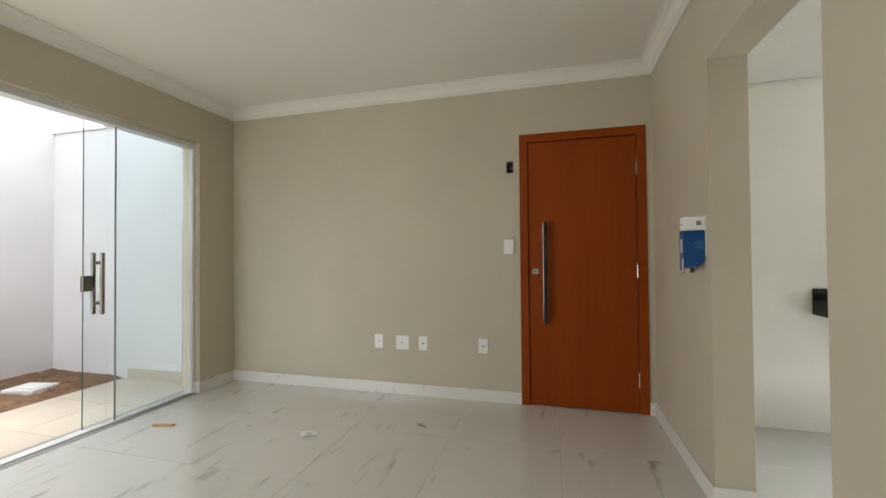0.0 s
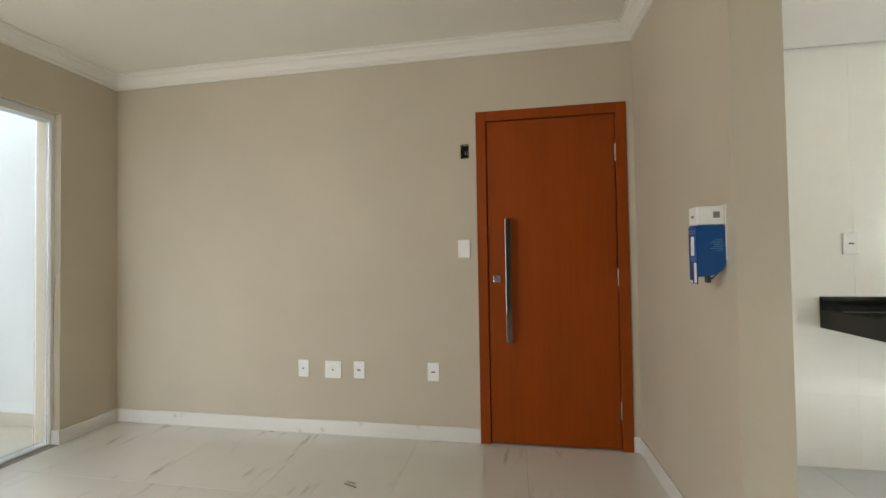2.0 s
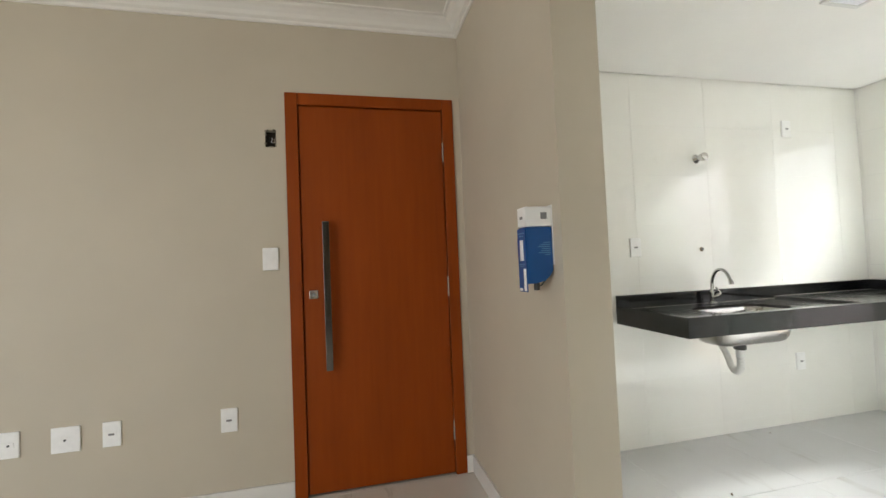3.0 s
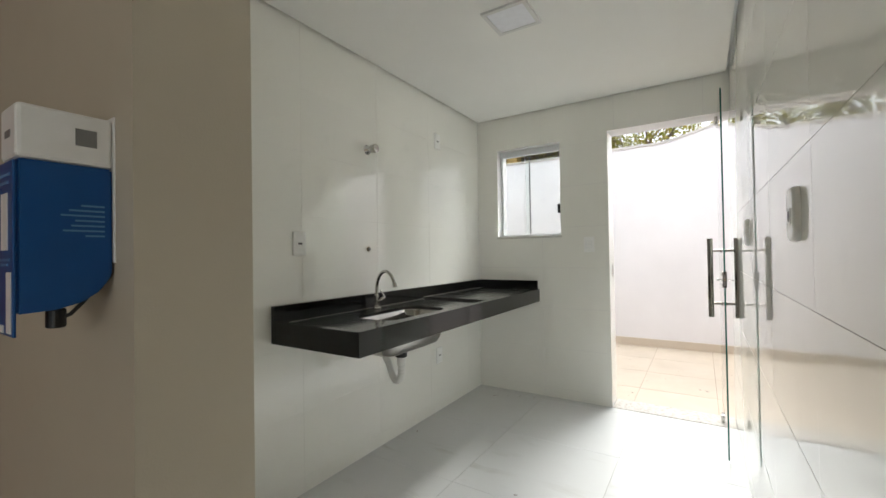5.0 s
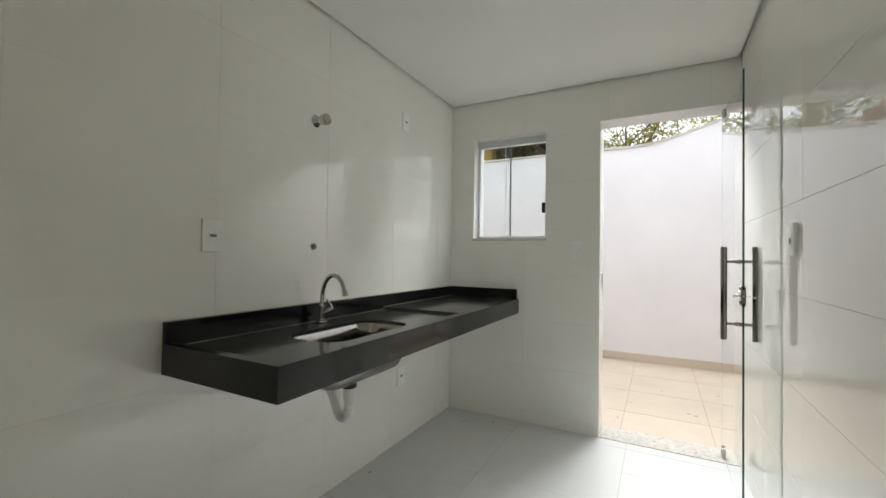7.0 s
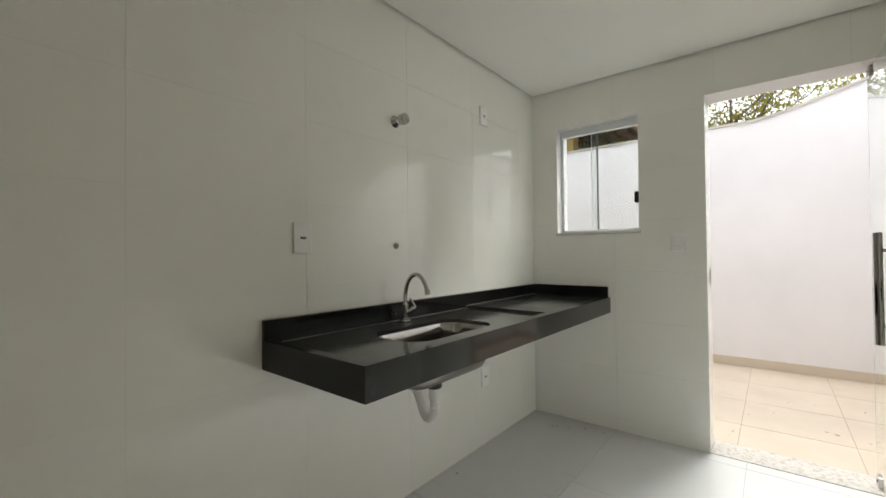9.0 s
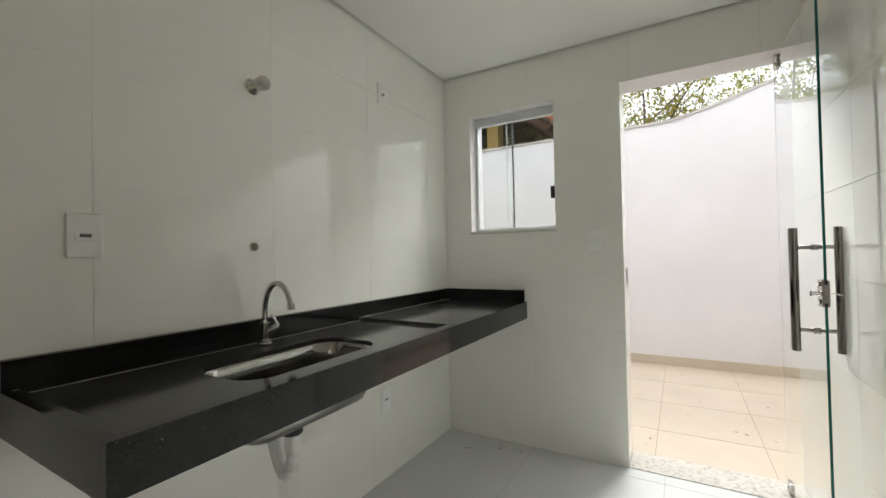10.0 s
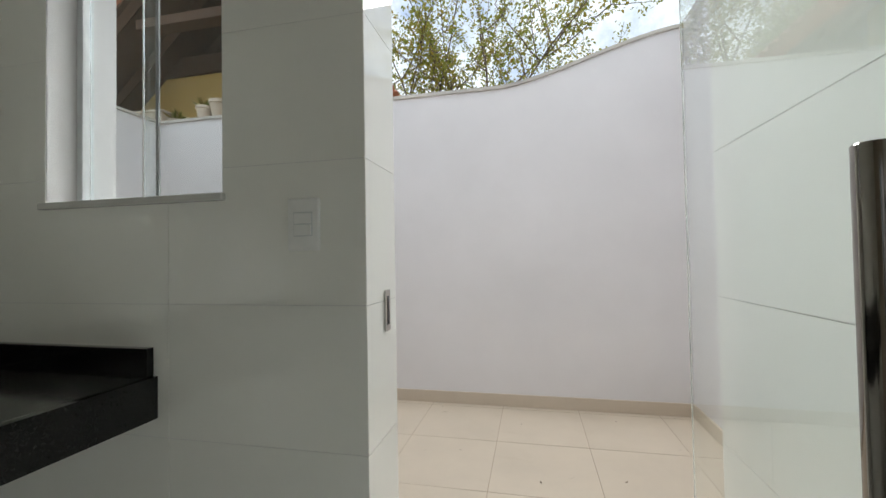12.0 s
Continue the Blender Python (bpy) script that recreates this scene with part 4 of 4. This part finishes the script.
def kitchen_window():
    y0, y1, z0, z1 = WIN
    w = tagged(thing("window_1", pose(XK, y0, z0), "small white aluminium sliding window above the counter", "window"), kind="structure")

    def L(bm):
        bmesh.ops.translate(bm, verts=bm.verts, vec=Vector((-XK, -y0, -z0)))
        return bm
    part("window_sill", L(box(XK - 0.014, XO - 0.004, y0 - 0.008, y1 + 0.008, z0 - 0.016, z0 + 0.002, 0.003)), PALE_SILL, w, "pale grey marble sill")
    a, c = 4.543, 4.577
    zf = z0 + 0.0025
    part("window_frame", L(box(a - 0.008, c, y0 + 0.0005, y1 - 0.0005, z1 - 0.052, z1 - 0.0005, 0.002)), ALU, w)
    part("window_frame", L(box(a, c, y0 + 0.0005, y1 - 0.0005, zf, zf + 0.018, 0.002)), ALU, w)
    part("window_frame", L(box(a, c, y1 - 0.022, y1 - 0.0005, zf + 0.0185, z1 - 0.0525, 0.002)), ALU, w)
    part("window_frame", L(box(a, c, y0 + 0.0005, y0 + 0.010, zf + 0.0185, z1 - 0.0525, 0.002)), ALU, w)
    zb, zt = zf + 0.0188, z1 - 0.0528
    p1 = part("pane", L(box(4.563, 4.567, 3.660, y1 - 0.0225, zb, zt)), GLASS, w)
    p2 = part("pane", L(box(4.551, 4.555, y0 + 0.0105, 3.688, zb, zt)), GLASS, w)
    p1.visible_shadow = p2.visible_shadow = False
    part("pane_edge", L(box(4.5625, 4.5675, 3.6545, 3.6598, zb, zt)), GREY_PLASTIC, w, "dark pane edge seal")
    part("seal_strip", L(box(4.5505, 4.5555, 3.6883, 3.6925, zb, zt)), PLATE, w)
    part("seal_strip", L(box(4.5625, 4.5675, 3.6490, 3.6542, zb, zt)), GREY_PLASTIC, w)
    part("knob", L(box(4.515, 4.5508, y0 + 0.016, y0 + 0.040, 1.498, 1.572, 0.006)), BLACK, p2, "black pull knob")


kitchen_window()


# ---- things: beyond the yard ----
def tree():
    t = thing("tree", pose(9.0, 4.0, -0.16), "leafy tree with thin stems and small yellow-green leaves", "tree")
    rng = random.Random(11)
    wood_b = bmesh.new()
    tips = []

    def grow(p, d, r, length, depth):
        pts, rad = [p.copy()], [r]
        n = 5
        for i in range(n):
            d = (d + Vector((rng.uniform(-1, 1), rng.uniform(-1, 1), rng.uniform(-0.4, 0.9))) * 0.16).normalized()
            if p.x + d.x * length < -1.35:
                d.x = abs(d.x)
            p = p + d * length / n
            pts.append(p.copy())
            rad.append(r * (1 - 0.55 * (i + 1) / n))
        tube(pts, rad, 8 if depth < 2 else 5, wood_b)
        if depth >= 2:
            tips.append(pts)
        if depth < 3:
            for k in range(5 if depth == 0 else (5 if depth == 1 else 4)):
                a = pts[rng.randint(2, n)]
                side = Vector((rng.uniform(-1, 1), rng.uniform(-1, 1), rng.uniform(-0.15, 0.8))).normalized()
                grow(a, (d * 0.55 + side * 0.8).normalized(), r * rng.uniform(0.40, 0.55), length * rng.uniform(0.5, 0.72), depth + 1)

    for k in range(5):
        a = k * 1.2566 + 0.3
        lean = Vector((0.22 * math.cos(a), 0.52 * math.sin(a), 1)).normalized()
        grow(Vector((0.12 * math.cos(a), 0.12 * math.sin(a), 0)), lean, 0.042, rng.uniform(2.5, 3.1), 0)
    part("trunk", wood_b, BARK, t, "thin branching grey-brown stems")
    verts, faces = [], []
    for pts in tips:
        for _ in range(46):
            i = rng.randint(1, len(pts) - 1)
            p = pts[i].lerp(pts[i - 1], rng.random()) + Vector([rng.gauss(0, 0.05) for _ in range(3)])
            L = rng.uniform(0.016, 0.032) * (1.35 if rng.random() < 0.15 else 1)
            ax = Vector((rng.uniform(-1, 1), rng.uniform(-1, 1), rng.uniform(-1.2, 0.3))).normalized()
            sd = ax.cross(Vector((rng.uniform(-1, 1), rng.uniform(-1, 1), rng.uniform(-1, 1)))).normalized()
            nm = ax.cross(sd) * 0.18 * L
            w = L * rng.uniform(0.42, 0.6)
            k = len(verts)
            verts += [p, p + ax * L * 0.75 + sd * w + nm, p + ax * L * 1.25 + sd * w * 0.75 + nm, p + ax * L * 2, p + ax * L * 1.25 - sd * w * 0.75 + nm, p + ax * L * 0.75 - sd * w + nm]
            faces += [(k, k + 1, k + 2, k + 3), (k, k + 3, k + 4, k + 5)]
    me = bpy.data.meshes.new("crown")
    me.from_pydata([tuple(v) for v in verts], [], faces)
    me.materials.append(LEAF)
    cr = new("crown", me)
    cr.parent = t
    cr["label"] = "sparse crown of small yellow-green leaves"


tree()


def neighbour_house():
    h = thing("neighbour_house", pose(7.05, 4.2, -0.16), "yellow neighbouring house with an open veranda under a tiled roof", "house")

    def L(bm):
        bmesh.ops.translate(bm, verts=bm.verts, vec=Vector((-7.05, -4.2, 0.16)))
        return bm
    ya, yb, yc, ze, za = 4.05, 6.0, 7.95, 2.74, 4.44
    part("wall", L(box(7.06, 7.42, 4.5, 7.9, -0.16, 2.50)), YELLOW, h, "low veranda parapet")
    part("ledge", L(box(7.05, 7.46, 4.45, 7.95, 2.50, 2.555, 0.006)), CLAY, h, "stone ledge on the parapet")
    part("wall", L(slab((4.5, 7.9), (-0.16, 2.9), 9.0, 9.2, [], on_x)), YELLOW, h, "back wall of the veranda")
    part("wall", L(slab((7.42, 9.0), (-0.16, 2.9), 7.75, 7.9, [], on_y)), YELLOW, h, "side wall of the veranda")
    part("wall", L(slab((5.78, 7.74), (-0.16, 3.47), 7.90, 8.02, [], on_x)), YELLOW, h, "yellow inner wall of the veranda")
    part("beam", L(box(7.86, 8.03, 5.70, 7.20, 3.4705, 3.70, 0.005)), DARK_WOOD, h, "dark timber beam on the inner wall")
    gable = bmesh.new()
    outline = [(4.55, 2.905), (7.45, 2.905), (7.45, 3.10), (yb, za - 0.10), (4.55, 3.10)]
    near = [gable.verts.new((9.0, y, z)) for y, z in outline]
    far = [gable.verts.new((9.14, y, z)) for y, z in outline]
    gable.faces.new(near[::-1])
    gable.faces.new(far)
    for i in range(5):
        gable.faces.new((near[i], near[(i + 1) % 5], far[(i + 1) % 5], far[i]))
    part("gable_lining", L(gable), DARK_WOOD, h, "dark boarded gable under the roof")
    part("column", L(box(8.06, 8.28, 5.17, 5.36, -0.155, 3.70, 0.006)), YELLOW, h, "yellow veranda column")
    part("column", L(box(7.10, 7.32, 5.40, 5.62, 2.5555, 3.66, 0.006)), YELLOW, h, "yellow veranda column")
    part("column", L(box(7.10, 7.32, 7.2, 7.42, 2.5555, 3.12, 0.006)), YELLOW, h, "yellow veranda column")
    # timber deck and rafters below the tiles
    for s, y_e in ((1, ya), (-1, yc)):
        b = bmesh.new()
        q = [(6.98, y_e, ze), (10.2, y_e, ze), (10.2, yb, za), (6.98, yb, za)]
        lo = [b.verts.new(p) for p in q]
        hi = [b.verts.new((p[0], p[1], p[2] + 0.035)) for p in q]
        b.faces.new(lo[::-1])
        b.faces.new(hi)
        for i in range(4):
            b.faces.new((lo[i], lo[(i + 1) % 4], hi[(i + 1) % 4], hi[i]))
        part("roof_deck", L(b), DARK_WOOD, h, "dark timber roof lining")
        for k in range(7):
            x = 7.05 + 0.5 * k
            part("rafter", L(tube([(x, y_e + s * 0.05, ze - 0.03), (x, yb, za - 0.07)], 0.055, 4)), DARK_WOOD, h)
        # rows of rounded roof tiles running down the slope
        rows = bmesh.new()
        run = 15
        for k in range(22):
            x = 7.0 + 0.148 * k
            for m in range(run):
                f0, f1 = m / run, (m + 1.12) / run
                p0 = Vector((x, y_e + (yb - y_e) * f0, ze + (za - ze) * f0 + 0.125))
                p1 = Vector((x, y_e + (yb - y_e) * min(f1, 1), ze + (za - ze) * min(f1, 1) + 0.118))
                tube([p0, p1], [0.085, 0.068], 8, rows)
        part("roof_tiles", L(rows), ROOF_TILE, h, "rows of rounded terracotta roof tiles")
    part("beam", L(box(7.08, 7.24, 5.35, 6.65, 3.60, 3.70, 0.005)), DARK_WOOD, h, "dark timber beam over the columns")
    part("beam", L(box(9.3, 9.45, 4.5, 7.6, 3.05, 3.22, 0.005)), DARK_WOOD, h)
    part("gable_tie", L(box(8.2, 8.32, 5.2, 6.8, 3.46, 3.58, 0.005)), DARK_WOOD, h)
    pts = [(7.02, 4.99, 3.55), (7.02, 4.995, 3.40), (7.02, 5.02, 3.34), (7.02, 5.25, 3.14), (7.02, 5.28, 3.09), (7.02, 5.285, 2.57)]
    part("downpipe", L(tube(pts, 0.042, 14)), CREAM, h, "cream plastic downpipe", True)


neighbour_house()


def pot(m, label, height, r0, r1, plant=""):
    p = thing("plant_pot", m, label, "plant pot")
    prof = [(r0, 0.0), (r0 * 1.05, height * 0.1), (r1, height * 0.86), (r1 * 1.12, height * 0.88), (r1 * 1.12, height), (r1 * 0.92, height), (r1 * 0.85, height * 0.8)]
    part("pot", tube([(0, 0, z) for _, z in prof], [r for r, _ in prof], 18), CLAY, p, smooth=True)
    rng = random.Random(int(height * 1000))
    if plant == "cactus":
        part("pad", tube([(0, 0, height * 0.8), (0.0, -0.02, height + 0.10), (0, -0.05, height + 0.22), (0, -0.08, height + 0.30)], [0.012, 0.026, 0.028, 0.008], 10), CACTUS, p, smooth=True)
        part("pad", tube([(0, -0.06, height + 0.28), (0.0, -0.10, height + 0.40), (0, -0.13, height + 0.50), (0, -0.13, height + 0.55)], [0.010, 0.030, 0.026, 0.008], 10), CACTUS, p, smooth=True)
        part("pad", tube([(0, -0.02, height + 0.08), (0.0, -0.10, height + 0.12), (0, -0.19, height + 0.09), (0, -0.22, height + 0.07)], [0.008, 0.030, 0.026, 0.006], 10), CACTUS, p, smooth=True)
    elif plant == "leaves":
        b = bmesh.new()
        for _ in range(34):
            a, e = rng.uniform(0, 6.28), rng.uniform(0.4, 1.3)
            d = Vector((math.cos(a) * math.cos(e), math.sin(a) * math.cos(e), math.sin(e))) * rng.uniform(0.08, 0.17)
            o = Vector((0, 0, height * 0.85))
            tube([o, o + d * 0.6, o + d], [0.003, 0.009, 0.001], 5, b)
        part("foliage", b, LEAF, p)
    return p


pot(pose(7.24, 5.76, 2.556), "pale fluted urn on the veranda ledge", 0.25, 0.065, 0.10)
pot(pose(7.24, 5.95, 2.556), "clay pot with reddish leaves on the veranda ledge", 0.21, 0.055, 0.08, "leaves")
pot(pose(7.24, 5.31, 2.556), "clay pot with a jointed green cactus", 0.12, 0.05, 0.07, "cactus")
pot(pose(7.24, 6.30, 2.556), "clay pot with low green leaves", 0.10, 0.06, 0.08, "leaves")


def planter():
    p = thing("planter_box", pose(7.24, 6.62, 2.556), "pale square-ribbed planter box on the veranda ledge", "planter")
    part("body", slab((-0.24, 0.24), (0.0, 0.17), -0.11, 0.11, [], lambda u, v, w: (w, u, v)), CLAY, p)
    for k in range(6):
        part("rib", box(-0.116, -0.1102, -0.22 + 0.08 * k, -0.18 + 0.08 * k, 0.0, 0.17, 0.002), CLAY, p)
    part("rim", box(-0.125, 0.125, -0.255, 0.255, 0.1702, 0.195, 0.004), CLAY, p)


planter()


# ---- pieces: tiles of walls and floors ----
def tiles(parent, name, us, vs, u_at, v_at, du, dv, w_face, w_back, holes, place, material, gap=0.0015, tilt=0.0):
    """Tiles over a rectangle, with joints through u_at and v_at; cut where the field ends and round holes."""
    def cuts(lo, hi, at, step):
        k = math.ceil((lo - at) / step - 1e-6)
        c = [lo]
        while at + k * step < hi - 1e-6:
            if at + k * step > lo + 1e-6:
                c.append(at + k * step)
            k += 1
        return c + [hi]
    cu, cv = cuts(*us, u_at, du), cuts(*vs, v_at, dv)
    rng = random.Random(21)
    shared = {}
    g = gap / 2
    for a, b2 in zip(cu, cu[1:]):
        for c, d in zip(cv, cv[1:]):
            w, h = b2 - a - gap, d - c - gap
            if w < 0.012 or h < 0.012:
                continue
            near = [(h0 - a - g, h1 - a - g, k0 - c - g, k1 - c - g) for h0, h1, k0, k1 in holes if h0 < b2 - g and h1 > a + g and k0 < d - g and k1 > c + g]
            key = (round(w, 4), round(h, 4)) if not near else (a, c)
            if key not in shared:
                bm = slab((0, w), (0, h), 0.0, w_back - w_face, near, place)
                if bm is None:
                    shared[key] = None
                else:
                    bmesh.ops.recalc_face_normals(bm, faces=bm.faces)
                    me = bpy.data.meshes.new(name)
                    bm.to_mesh(me)
                    bm.free()
                    me.materials.append(material)
                    shared[key] = me
            if shared[key] is None:
                continue
            ob = new(name, shared[key])
            ob.parent = parent
            ob.location = place(a + g, c + g, w_face)
            if tilt:
                ob.rotation_euler = [radians(tilt) * rng.uniform(-1, 1) * k for k in place(1, 1, 0)]


O = bpy.data.objects
tiles(O["wall_kitchen_north"], "tile", (XP, XK), (0.0, ZK + 0.03), 2.540, 1.050, 0.566, 0.324, YK, YK + 0.0035, [], on_y, WALL_TILE, tilt=0.06)
tiles(O["wall_kitchen_south"], "tile", (XP, XK), (0.0, ZK + 0.03), 2.774, 1.055, 0.566, 0.324, YR, YR - 0.0035, [], on_y, WALL_TILE, tilt=0.02)
tiles(O["wall_kitchen_east"], "tile", (YR, YK), (0.0, ZK + 0.03), 3.520, 1.050, 0.566, 0.324, XK, XK + 0.0035,
      [(DOOR[0] - 0.01, DOOR[1] - 0.0, -0.1, DOOR[2]), WIN], on_x, WALL_TILE)
tiles(O["wall_kitchen_east"], "jamb_tile", (XK + 0.0005, XO), (0.005, DOOR[2]), 5.5, 1.050, 0.566, 0.324, DOOR[1] - 0.001, DOOR[1] + 0.0035, [], on_y, WALL_TILE)
tiles(O["wall_kitchen_east"], "jamb_tile", (XK - 0.0013, XO), (0.005, DOOR[2]), 5.5, 1.055, 0.566, 0.324, YR, YR - 0.0035, [], on_y, WALL_TILE)
tiles(O["floor"], "floor_tile", (XL - 0.05, XP - 0.08), (YS, YN), 0.735, 2.745, 0.690, 0.690, 0.0, -0.0035, [], on_z, MARBLE, 0.002)
tiles(O["floor"], "floor_tile", (XP - 0.08, XK + 0.003), (YR - 0.1, YK + 0.003), 3.690, 2.835, 0.690, 0.690, 0.0, -0.0035, [], on_z, PLAIN_MARBLE, 0.002)
tiles(O["yard_floor"], "yard_tile", (XO + 0.02, YX), (YA, YB), 6.260, 2.893, 0.570, 0.562, YZ, YZ - 0.004, [], on_z, BEIGE_TILE, 0.004)
tiles(O["patio_floor"], "patio_tile", (-3.485, -2.47), (-4.3, 4.0), -3.485, 3.4, 0.570, 0.562, YZ, YZ - 0.004, [], on_z, BEIGE_TILE, 0.004)
